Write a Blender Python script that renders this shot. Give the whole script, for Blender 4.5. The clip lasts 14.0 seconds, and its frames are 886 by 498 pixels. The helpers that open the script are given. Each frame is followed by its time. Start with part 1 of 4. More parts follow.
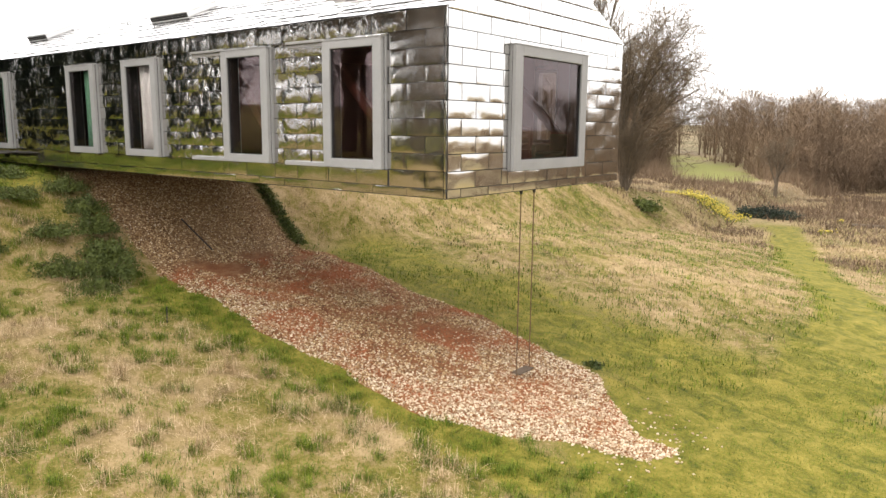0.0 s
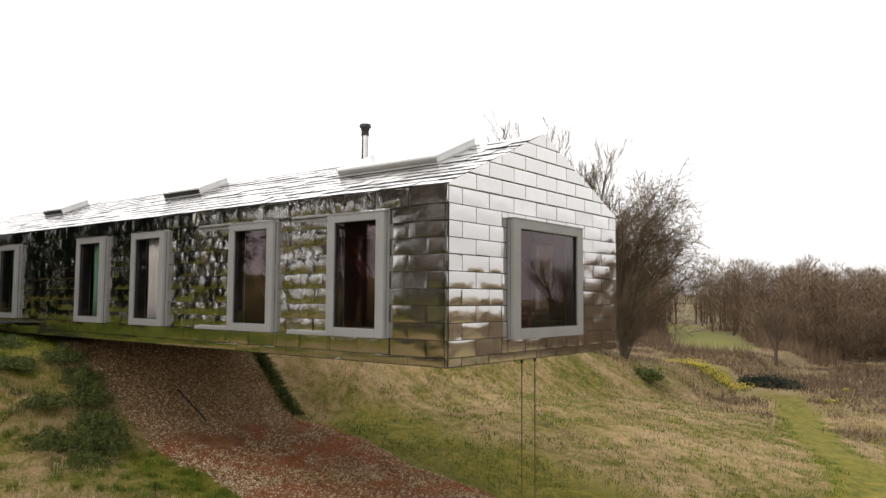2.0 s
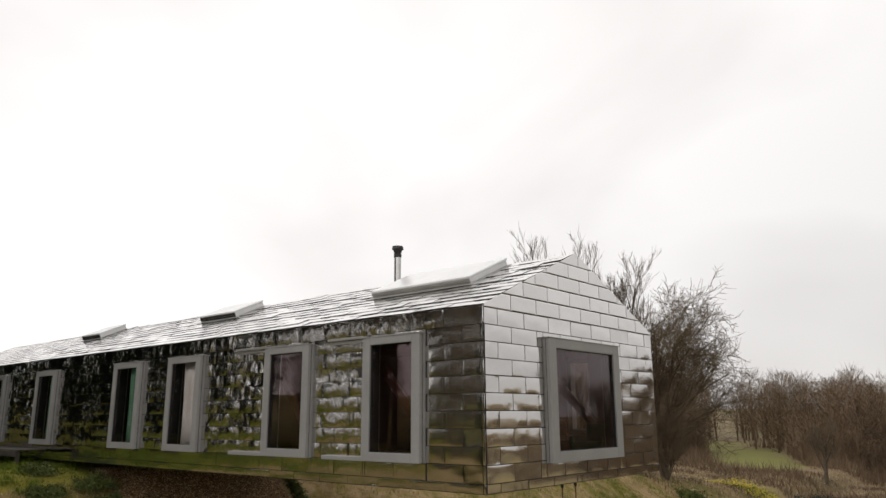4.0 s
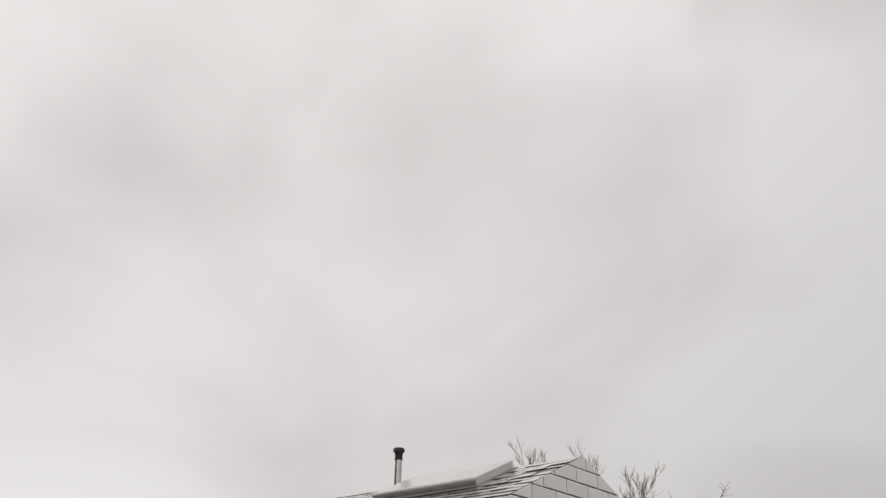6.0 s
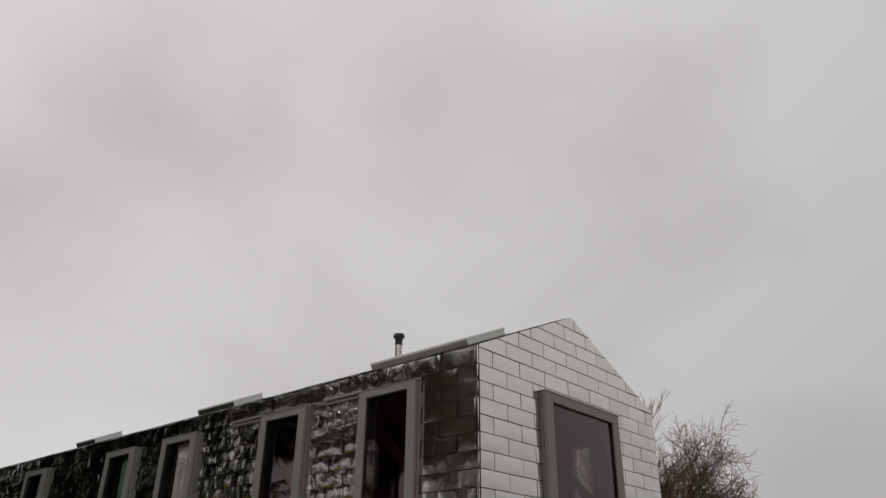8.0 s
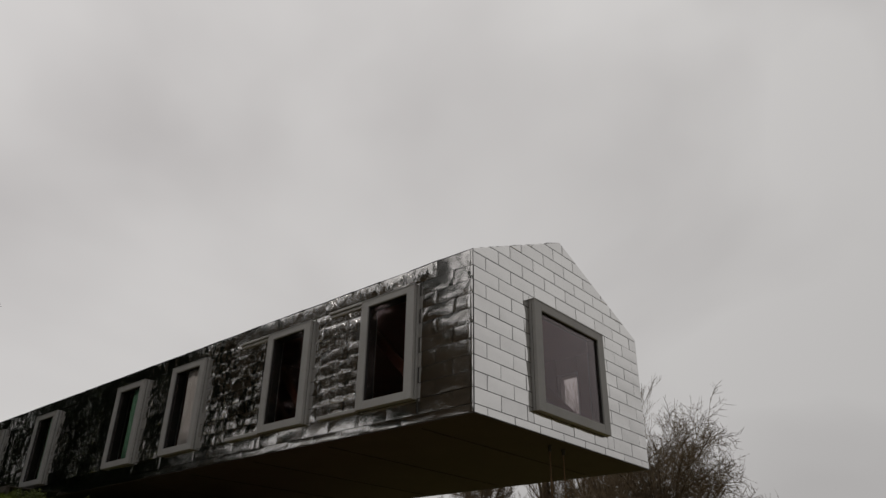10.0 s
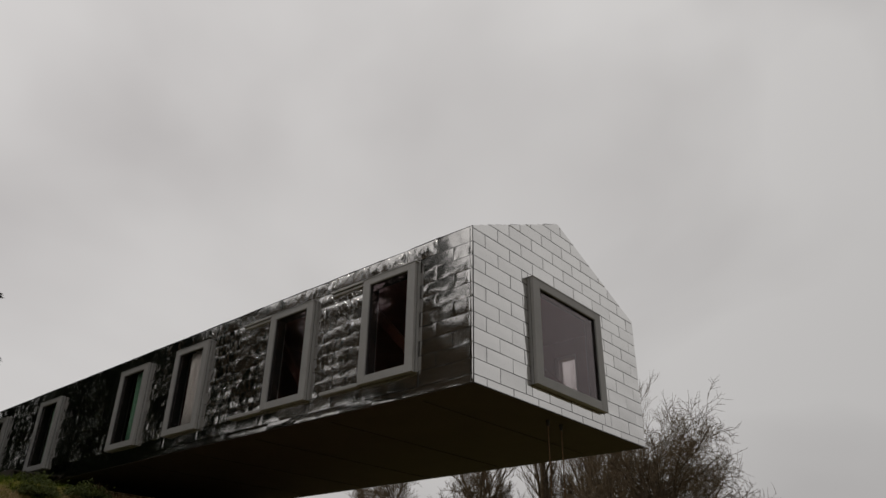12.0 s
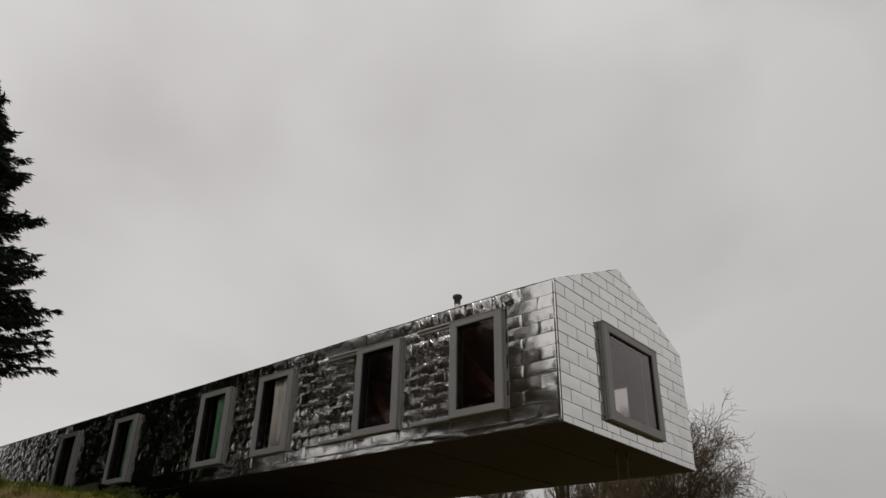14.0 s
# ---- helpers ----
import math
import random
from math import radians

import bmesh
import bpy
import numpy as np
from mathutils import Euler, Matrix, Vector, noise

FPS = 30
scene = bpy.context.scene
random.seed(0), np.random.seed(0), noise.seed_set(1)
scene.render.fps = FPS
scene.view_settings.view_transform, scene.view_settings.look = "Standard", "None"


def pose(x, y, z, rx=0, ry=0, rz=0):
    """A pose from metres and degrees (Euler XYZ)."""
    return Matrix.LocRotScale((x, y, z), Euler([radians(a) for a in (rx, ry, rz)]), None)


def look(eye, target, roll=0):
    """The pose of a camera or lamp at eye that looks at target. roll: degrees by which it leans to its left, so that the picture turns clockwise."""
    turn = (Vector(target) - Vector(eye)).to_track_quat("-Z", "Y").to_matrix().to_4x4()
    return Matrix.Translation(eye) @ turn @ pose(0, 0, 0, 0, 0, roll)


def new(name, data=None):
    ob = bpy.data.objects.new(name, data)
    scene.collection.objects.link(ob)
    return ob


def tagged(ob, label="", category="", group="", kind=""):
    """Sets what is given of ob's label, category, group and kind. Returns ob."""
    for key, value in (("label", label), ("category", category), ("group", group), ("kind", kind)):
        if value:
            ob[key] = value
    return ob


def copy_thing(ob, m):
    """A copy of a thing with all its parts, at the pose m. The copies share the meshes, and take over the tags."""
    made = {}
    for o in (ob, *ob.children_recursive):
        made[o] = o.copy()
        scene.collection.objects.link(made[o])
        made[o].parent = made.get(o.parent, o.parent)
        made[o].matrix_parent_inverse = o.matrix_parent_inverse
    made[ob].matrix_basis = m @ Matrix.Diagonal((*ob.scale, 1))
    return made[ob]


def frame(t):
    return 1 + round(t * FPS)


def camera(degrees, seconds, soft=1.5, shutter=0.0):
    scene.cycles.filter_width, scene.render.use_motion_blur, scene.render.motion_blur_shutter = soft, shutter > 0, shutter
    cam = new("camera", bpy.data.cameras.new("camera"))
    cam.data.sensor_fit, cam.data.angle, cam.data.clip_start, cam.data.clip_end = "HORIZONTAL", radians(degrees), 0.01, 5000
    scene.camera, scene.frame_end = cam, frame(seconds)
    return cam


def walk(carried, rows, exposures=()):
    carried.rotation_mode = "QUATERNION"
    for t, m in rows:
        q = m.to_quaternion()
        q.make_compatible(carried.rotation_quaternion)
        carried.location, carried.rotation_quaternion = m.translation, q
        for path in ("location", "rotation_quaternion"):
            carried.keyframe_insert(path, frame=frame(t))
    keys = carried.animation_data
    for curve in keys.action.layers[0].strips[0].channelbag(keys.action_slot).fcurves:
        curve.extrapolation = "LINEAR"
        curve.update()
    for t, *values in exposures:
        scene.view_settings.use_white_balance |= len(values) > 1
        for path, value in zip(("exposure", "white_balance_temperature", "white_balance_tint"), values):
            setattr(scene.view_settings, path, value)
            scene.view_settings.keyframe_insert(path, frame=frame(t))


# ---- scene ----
cam = camera(62.7, 14.0)
PATH = [
    (0, (8.132, -10.296, 1.267), (6.904, -8.752, 0.939), 0.5),
    (0.5, (8.085, -10.348, 1.272), (6.85, -8.781, 1.13), 0.4),
    (1, (8.115, -10.354, 1.312), (6.874, -8.787, 1.369), 0.3),
    (1.5, (8.159, -10.399, 1.296), (6.918, -8.836, 1.424), 0.5),
    (2, (8.156, -10.412, 1.271), (6.915, -8.849, 1.404), 0.4),
    (4.5, (8.155, -10.709, 1.365), (6.909, -9.269, 1.977), -0.1),
    (5, (8.141, -10.799, 1.312), (6.95, -9.413, 2.124), 0.2),
    (5.5, (8.107, -10.964, 1.142), (6.979, -9.633, 2.119), 0.2),
    (6, (8.079, -11.017, 0.938), (6.954, -9.687, 1.921), 0.9),
    (6.5, (8.065, -10.876, 0.685), (6.92, -9.538, 1.634), 1.5),
    (7, (8.011, -10.592, 0.21), (6.853, -9.244, 1.127), 0.4),
    (7.5, (8.058, -10.335, -0.463), (6.882, -8.993, 0.441), 0.8),
    (8, (8.146, -10.258, -1.023), (6.957, -8.91, -0.145), 0.6),
    (10.5, (8.246, -10.415, -3.767), (7.083, -9.075, -2.845), 1.0),
    (11, (8.252, -10.407, -3.865), (7.089, -9.068, -2.941), 1.1),
    (11.5, (8.29, -10.446, -4.0), (7.125, -9.108, -3.078), 1.0),
    (12, (8.246, -10.431, -4.116), (7.084, -9.091, -3.191), 0.9),
    (12.5, (8.146, -10.44, -4.127), (6.989, -9.1, -3.196), 1.2),
    (13, (8.12, -10.922, -4.089), (6.964, -9.579, -3.161), 1.1),
    (13.5, (8.051, -11.993, -3.999), (6.9, -10.642, -3.077), 1.1),
    (14, (8.101, -13.545, -3.93), (6.947, -12.194, -3.013), 1.1),
]
# exposure follows the sky as the view tips up and then drops
EXPOSURES = [(0.0, 2.38), (0.6, 2.36), (1.2, 2.14), (1.6, 1.84), (2.2, 1.32), (4.3, 0.88), (5.0, 0.72), (5.5, 0.5), (6.5, 0.27), (7.5, 0.12), (8.2, 0.04), (11.5, -0.02), (12.5, 0.0), (14.0, 0.03)]
walk(cam, [(t, look(eye, target, roll)) for t, eye, target, roll in PATH], EXPOSURES)

# ---------------------------------------------------------------- world and sun
SUN_EL, SUN_AZ = 42.0, 215.0
world = bpy.data.worlds.new("overcast_sky")
scene.world = world
world.use_nodes = True
wn, wl = world.node_tree.nodes, world.node_tree.links
wn.clear()
w_out = wn.new("ShaderNodeOutputWorld")
w_bg = wn.new("ShaderNodeBackground")
w_sky = wn.new("ShaderNodeTexSky")
w_sky.sky_type = "NISHITA"
w_sky.sun_disc = False
w_sky.sun_elevation, w_sky.sun_rotation = radians(SUN_EL), radians(SUN_AZ)
w_co = wn.new("ShaderNodeTexCoord")
w_map = wn.new("ShaderNodeMapping")
w_map.inputs["Scale"].default_value = (1.0, 1.0, 1.5)
w_n1 = wn.new("ShaderNodeTexNoise")
w_n1.inputs["Scale"].default_value, w_n1.inputs["Detail"].default_value = 1.7, 4.0
w_n1.inputs["Roughness"].default_value = 0.42
w_n1.inputs["Distortion"].default_value = 0.35
w_ramp = wn.new("ShaderNodeValToRGB")
w_ramp.color_ramp.elements[0].position, w_ramp.color_ramp.elements[0].color = 0.34, (0.460, 0.440, 0.433, 1)
w_ramp.color_ramp.elements[1].position, w_ramp.color_ramp.elements[1].color = 0.64, (0.652, 0.634, 0.622, 1)
w_dim = wn.new("ShaderNodeMix")
w_dim.data_type, w_dim.blend_type = "RGBA", "MULTIPLY"
w_dim.inputs[0].default_value = 1.0
w_dim.inputs[7].default_value = (0.05, 0.05, 0.05, 1)
w_mix = wn.new("ShaderNodeMix")
w_mix.data_type = "RGBA"
w_mix.inputs[0].default_value = 0.95
wl.new(w_co.outputs["Generated"], w_map.inputs["Vector"])
wl.new(w_map.outputs["Vector"], w_n1.inputs["Vector"])
wl.new(w_n1.outputs["Fac"], w_ramp.inputs["Fac"])
wl.new(w_sky.outputs["Color"], w_dim.inputs[6])
wl.new(w_dim.outputs[2], w_mix.inputs[6])
wl.new(w_ramp.outputs["Color"], w_mix.inputs[7])
w_dot = wn.new("ShaderNodeVectorMath")
w_dot.operation = "DOT_PRODUCT"
w_dot.inputs[1].default_value = (-0.52, -0.52, 0.75)
w_lift = wn.new("ShaderNodeMath")
w_lift.operation = "MULTIPLY_ADD"
w_lift.inputs[1].default_value, w_lift.inputs[2].default_value = 0.36, 0.87
w_tone = wn.new("ShaderNodeMix")
w_tone.data_type, w_tone.blend_type = "RGBA", "MULTIPLY"
w_tone.inputs[0].default_value = 1.0
wl.new(w_co.outputs["Generated"], w_dot.inputs[0])
wl.new(w_dot.outputs["Value"], w_lift.inputs[0])
wl.new(w_mix.outputs[2], w_tone.inputs[6])
wl.new(w_lift.outputs[0], w_tone.inputs[7])
wl.new(w_tone.outputs[2], w_bg.inputs["Color"])
w_bg.inputs["Strength"].default_value = 1.0
wl.new(w_bg.outputs["Background"], w_out.inputs["Surface"])

sun = new("sun", bpy.data.lights.new("sun", "SUN"))
sun.data.energy, sun.data.angle, sun.data.color = 0.35, radians(14), (1.0, 0.95, 0.87)
sun_from = Vector((math.sin(radians(SUN_AZ)) * math.cos(radians(SUN_EL)), math.cos(radians(SUN_AZ)) * math.cos(radians(SUN_EL)), math.sin(radians(SUN_EL))))
sun.matrix_world = look(sun_from * 100, (0, 0, 0))


# ---------------------------------------------------------------- materials
class Mat:
    """A node material with a Principled shader and small helpers."""

    def __init__(self, name, rough=0.6, metal=0.0, spec=0.5):
        self.m = bpy.data.materials.new(name)
        self.m.use_nodes = True
        self.n, self.l = self.m.node_tree.nodes, self.m.node_tree.links
        self.p = self.n["Principled BSDF"]
        self.p.inputs["Roughness"].default_value = rough
        self.p.inputs["Metallic"].default_value = metal
        self.p.inputs["Specular IOR Level"].default_value = spec
        self.pos = self.n.new("ShaderNodeNewGeometry").outputs["Position"]

    def noise(self, scale, detail=3.0, vec=None, rough=0.55, dist=0.0):
        t = self.n.new("ShaderNodeTexNoise")
        t.inputs["Scale"].default_value, t.inputs["Detail"].default_value = scale, detail
        t.inputs["Roughness"].default_value, t.inputs["Distortion"].default_value = rough, dist
        self.l.new(vec or self.pos, t.inputs["Vector"])
        return t.outputs["Fac"]

    def ramp(self, fac, stops):
        r = self.n.new("ShaderNodeValToRGB")
        e = r.color_ramp.elements
        while len(e) < len(stops):
            e.new(0.5)
        for k, (p, c) in zip(e, stops):
            k.position, k.color = p, (*c, 1)
        self.l.new(fac, r.inputs["Fac"])
        return r.outputs["Color"]

    def mix(self, fac, a, b, mode="MIX"):
        x = self.n.new("ShaderNodeMix")
        x.data_type, x.blend_type = "RGBA", mode
        for socket, v in ((x.inputs[0], fac), (x.inputs[6], a), (x.inputs[7], b)):
            if hasattr(v, "links"):
                self.l.new(v, socket)
            else:
                socket.default_value = v if isinstance(v, float) else (*v, 1)
        return x.outputs[2]

    def math(self, op, a, b):
        x = self.n.new("ShaderNodeMath")
        x.operation = op
        for socket, v in zip(x.inputs, (a, b)):
            if hasattr(v, "links"):
                self.l.new(v, socket)
            else:
                socket.default_value = v
        return x.outputs[0]

    def shifted(self, amount=40.0, island=False):
        """World position moved by a random amount for each piece."""
        if island:
            r = self.n.new("ShaderNodeNewGeometry").outputs["Random Per Island"]
        else:
            r = self.n.new("ShaderNodeObjectInfo").outputs["Random"]
        v = self.n.new("ShaderNodeVectorMath")
        v.operation = "MULTIPLY_ADD"
        c = self.n.new("ShaderNodeCombineXYZ")
        for i in range(3):
            self.l.new(r, c.inputs[i])
        self.l.new(c.outputs[0], v.inputs[0])
        v.inputs[1].default_value = (amount, amount * 0.7, amount * 1.3)
        self.l.new(self.pos, v.inputs[2])
        return v.outputs[0], r

    def below_bank(self):
        """0 on the steep bank of buff pebbles, 1 on the strip of red soil below it."""
        x = self.n.new("ShaderNodeSeparateXYZ")
        self.l.new(self.pos, x.inputs[0])
        return self.ramp(self.math("MULTIPLY", self.math("ADD", x.outputs[0], 12.5), 0.5), [(0.35, (0, 0, 0)), (0.75, (1, 1, 1))])

    def attr(self, name):
        a = self.n.new("ShaderNodeAttribute")
        a.attribute_name = name
        return a.outputs["Fac"]

    def bump(self, height, strength=0.4, distance=0.02, normal=None):
        b = self.n.new("ShaderNodeBump")
        b.inputs["Strength"].default_value, b.inputs["Distance"].default_value = strength, distance
        self.l.new(height, b.inputs["Height"])
        if normal:
            self.l.new(normal, b.inputs["Normal"])
        self.l.new(b.outputs["Normal"], self.p.inputs["Normal"])
        return b.outputs["Normal"]

    def color(self, c):
        if hasattr(c, "links"):
            self.l.new(c, self.p.inputs["Base Color"])
        else:
            self.p.inputs["Base Color"].default_value = (*c, 1)
        return self

    def rough(self, c):
        self.l.new(c, self.p.inputs["Roughness"])
        return self


def mottled(name, a, b, scale, rough=0.7, metal=0.0, fine=None, bump=0.3, dist=0.01, spec=0.4):
    m = Mat(name, rough, metal, spec)
    n1, n2 = m.noise(scale, 4), m.noise(scale * (fine or 9), 3)
    f = m.math("ADD", m.math("MULTIPLY", n1, 0.65), m.math("MULTIPLY", n2, 0.35))
    m.color(m.ramp(f, [(0.35, a), (0.65, b)]))
    m.bump(n2, bump, dist)
    return m.m


def steel(name, dent, base_rough, island=False, tone=(0.74, 0.73, 0.71), wave=2.6, crease=1.0, run=(1.0, 1.0, 1.5)):
    """Thin polished sheet, buckled: long waves and short creases turn the reflections."""
    m = Mat(name, base_rough, 1.0)
    v, r = m.shifted(37.0, island)
    stretch = m.n.new("ShaderNodeMapping")
    stretch.inputs["Scale"].default_value = run
    m.l.new(v, stretch.inputs["Vector"])
    n1 = m.noise(wave, 1.5, stretch.outputs[0], 0.4, 0.5)
    n2 = m.noise(wave * 1.9, 1.0, stretch.outputs[0], 0.5, 0.8)
    n3 = m.noise(0.7, 4.0)
    fold = m.math("MULTIPLY", m.math("MINIMUM", m.math("ABSOLUTE", m.math("SUBTRACT", n2, 0.5), 0.0), 0.04), 3.2)
    h = m.math("ADD", m.math("MULTIPLY", n1, 0.8), m.math("MULTIPLY", m.math("MULTIPLY", fold, crease), m.math("MAXIMUM", m.math("SUBTRACT", m.noise(0.9, 1.0), 0.42), 0.02)))
    m.bump(h, 1.0, dent)
    k = m.math("ADD", m.math("MULTIPLY", r, 0.5), m.math("MULTIPLY", n3, 0.5))
    m.color(m.ramp(k, [(0.25, tuple(c * 0.90 for c in tone)), (0.75, tone)]))
    s = m.noise(9.0, 4.0)
    m.rough(m.math("ADD", m.math("MULTIPLY", s, 0.06), base_rough - 0.03))
    return m.m


M_STEEL_FRONT = steel("buckled_steel_sheet", 0.034, 0.11, wave=2.4, crease=2.4, run=(1.6, 1.6, 1.1))
M_STEEL_END = steel("smooth_steel_sheet", 0.008, 0.10, wave=1.8, crease=0.8)
M_STEEL_GABLE = steel("flat_steel_sheet", 0.010, 0.09, tone=(0.86, 0.85, 0.83), wave=1.6, crease=0.3)
M_STEEL_ROOF = steel("roof_steel_sheet", 0.014, 0.18, tone=(0.86, 0.85, 0.83), crease=0.3)
M_STEEL_REST = steel("roof_steel_rest", 0.014, 0.18, True, tone=(0.86, 0.85, 0.83), crease=0.3)
M_STEEL_FAR = steel("buckled_steel_rest", 0.034, 0.11, True, wave=2.4, crease=2.4, run=(1.6, 1.6, 1.1))
# turned steel edges coloured near black, for the shade in the gaps between sheets
M_JOINT = mottled("gap_shade_sheet_edge", (0.012, 0.011, 0.010), (0.03, 0.028, 0.025), 4.0, 0.9)
M_BACKING = mottled("dark_backing", (0.020, 0.019, 0.018), (0.035, 0.033, 0.03), 2.0, 0.8)
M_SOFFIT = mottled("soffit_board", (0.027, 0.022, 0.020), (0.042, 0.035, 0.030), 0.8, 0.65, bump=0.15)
M_FRAME = mottled("grey_window_paint", (0.235, 0.234, 0.232), (0.275, 0.273, 0.27), 1.5, 0.45, bump=0.05)
M_GASKET = mottled("black_gasket", (0.015, 0.015, 0.015), (0.03, 0.03, 0.03), 6, 0.6)
M_FLUE = mottled("flue_steel", (0.50, 0.49, 0.47), (0.62, 0.61, 0.60), 3, 0.22, 1.0, bump=0.05)
M_COWL = mottled("black_cowl", (0.02, 0.02, 0.02), (0.045, 0.042, 0.04), 8, 0.5, 0.3)
M_OPAL = mottled("skylight_glazing", (0.62, 0.63, 0.63), (0.72, 0.72, 0.72), 1.2, 0.2, bump=0.02)
M_LEAD = mottled("grey_flashing", (0.30, 0.295, 0.285), (0.38, 0.375, 0.36), 3, 0.45, 0.5)
M_WOOD_RED = mottled("red_brown_timber", (0.070, 0.020, 0.012), (0.125, 0.036, 0.020), 3.0, 0.55, fine=12)
M_WALL_IN = mottled("plum_wall", (0.115, 0.055, 0.055), (0.15, 0.075, 0.072), 1.2, 0.7)
M_CEIL_IN = mottled("pale_timber_ceiling", (0.22, 0.105, 0.10), (0.30, 0.145, 0.135), 1.2, 0.65, fine=14)
M_FLOOR_IN = mottled("oak_floor", (0.09, 0.055, 0.032), (0.14, 0.085, 0.05), 2.2, 0.45, fine=12)
M_CURTAIN_G = mottled("green_curtain", (0.13, 0.30, 0.19), (0.17, 0.37, 0.24), 2.5, 0.85)
M_CURTAIN_W = mottled("white_curtain", (0.66, 0.66, 0.63), (0.76, 0.76, 0.73), 2.5, 0.85)
M_GREEN_CLOTH = mottled("green_upholstery", (0.035, 0.085, 0.05), (0.06, 0.13, 0.08), 4, 0.9)
M_ROPE = mottled("brown_rope", (0.09, 0.055, 0.03), (0.15, 0.09, 0.05), 30, 0.9)
M_PLANK = mottled("weathered_plank", (0.085, 0.062, 0.045), (0.15, 0.115, 0.085), 7, 0.9, spec=0.1)
M_DECK = mottled("dark_decking", (0.035, 0.03, 0.026), (0.07, 0.06, 0.05), 4, 0.8)
M_BARK = mottled("winter_bark", (0.065, 0.049, 0.033), (0.125, 0.096, 0.064), 5, 0.9)
M_TWIG = mottled("winter_twigs", (0.090, 0.066, 0.041), (0.160, 0.118, 0.073), 1.5, 0.9)
M_WOODS = mottled("far_winter_woods", (0.095, 0.063, 0.038), (0.185, 0.126, 0.076), 0.06, 0.95, fine=8)
M_NEEDLE = mottled("conifer_needles", (0.010, 0.018, 0.010), (0.026, 0.040, 0.020), 1.5, 0.7)
M_BUSH = mottled("evergreen_leaves", (0.026, 0.042, 0.006), (0.110, 0.130, 0.022), 3.0, 0.75)
M_DAFF = mottled("daffodil_yellow", (0.42, 0.33, 0.03), (0.55, 0.45, 0.07), 8, 0.7)


def make_glass():
    m = Mat("window_glass", 0.0, 0.0, 0.5)
    m.p.inputs["Transmission Weight"].default_value = 1.0
    m.p.inputs["IOR"].default_value = 1.5
    m.color((0.76, 0.71, 0.712))
    m.p.inputs["Specular Tint"].default_value = (1.0, 0.72, 0.76, 1)
    return m.m


M_GLASS = make_glass()


def make_blades(name, stops):
    m = Mat(name, 0.8, 0.0, 0.2)
    r = m.n.new("ShaderNodeNewGeometry").outputs["Random Per Island"]
    n = m.noise(2.2, 3)
    f = m.math("ADD", m.math("MULTIPLY", r, 0.42), m.math("MULTIPLY", n, 0.58))
    m.color(m.ramp(f, stops))
    return m.m


M_STRAW = make_blades("dry_grass", [(0.27, (0.12, 0.080, 0.028)), (0.48, (0.36, 0.255, 0.138)), (0.72, (0.64, 0.490, 0.315))])
M_STRAW_FAR = make_blades("faded_dry_grass", [(0.27, (0.15, 0.110, 0.048)), (0.48, (0.30, 0.218, 0.122)), (0.72, (0.44, 0.330, 0.210))])
M_GRASS = make_blades("green_grass", [(0.27, (0.032, 0.066, 0.004)), (0.48, (0.088, 0.134, 0.010)), (0.72, (0.20, 0.228, 0.026))])
def make_stones(name, stops, dust, much):
    """Pebbles of mixed colour, dusted in places with red soil."""
    m = Mat(name, 0.75, 0.0, 0.3)
    r = m.n.new("ShaderNodeNewGeometry").outputs["Random Per Island"]
    c = m.ramp(r, stops)
    patchy = m.ramp(m.noise(0.55, 4, dist=0.6), [(0.47, (0, 0, 0)), (0.60, (much, much, much))])
    patchy = m.mix(m.below_bank(), (0.0, 0.0, 0.0), patchy)
    m.color(m.mix(patchy, c, dust))
    m.bump(m.noise(60.0, 3), 0.3, 0.004)
    return m.m


M_STONE = make_stones("flint_pebbles", [(0.10, (0.12, 0.058, 0.024)), (0.4, (0.26, 0.155, 0.068)), (0.65, (0.37, 0.245, 0.120)), (0.9, (0.56, 0.42, 0.25))], (0.29, 0.088, 0.030), 0.9)
M_STONE_PALE = make_stones("pale_pebbles", [(0.10, (0.30, 0.215, 0.135)), (0.5, (0.50, 0.39, 0.26)), (0.9, (0.70, 0.60, 0.45))], (0.42, 0.24, 0.13), 0.22)


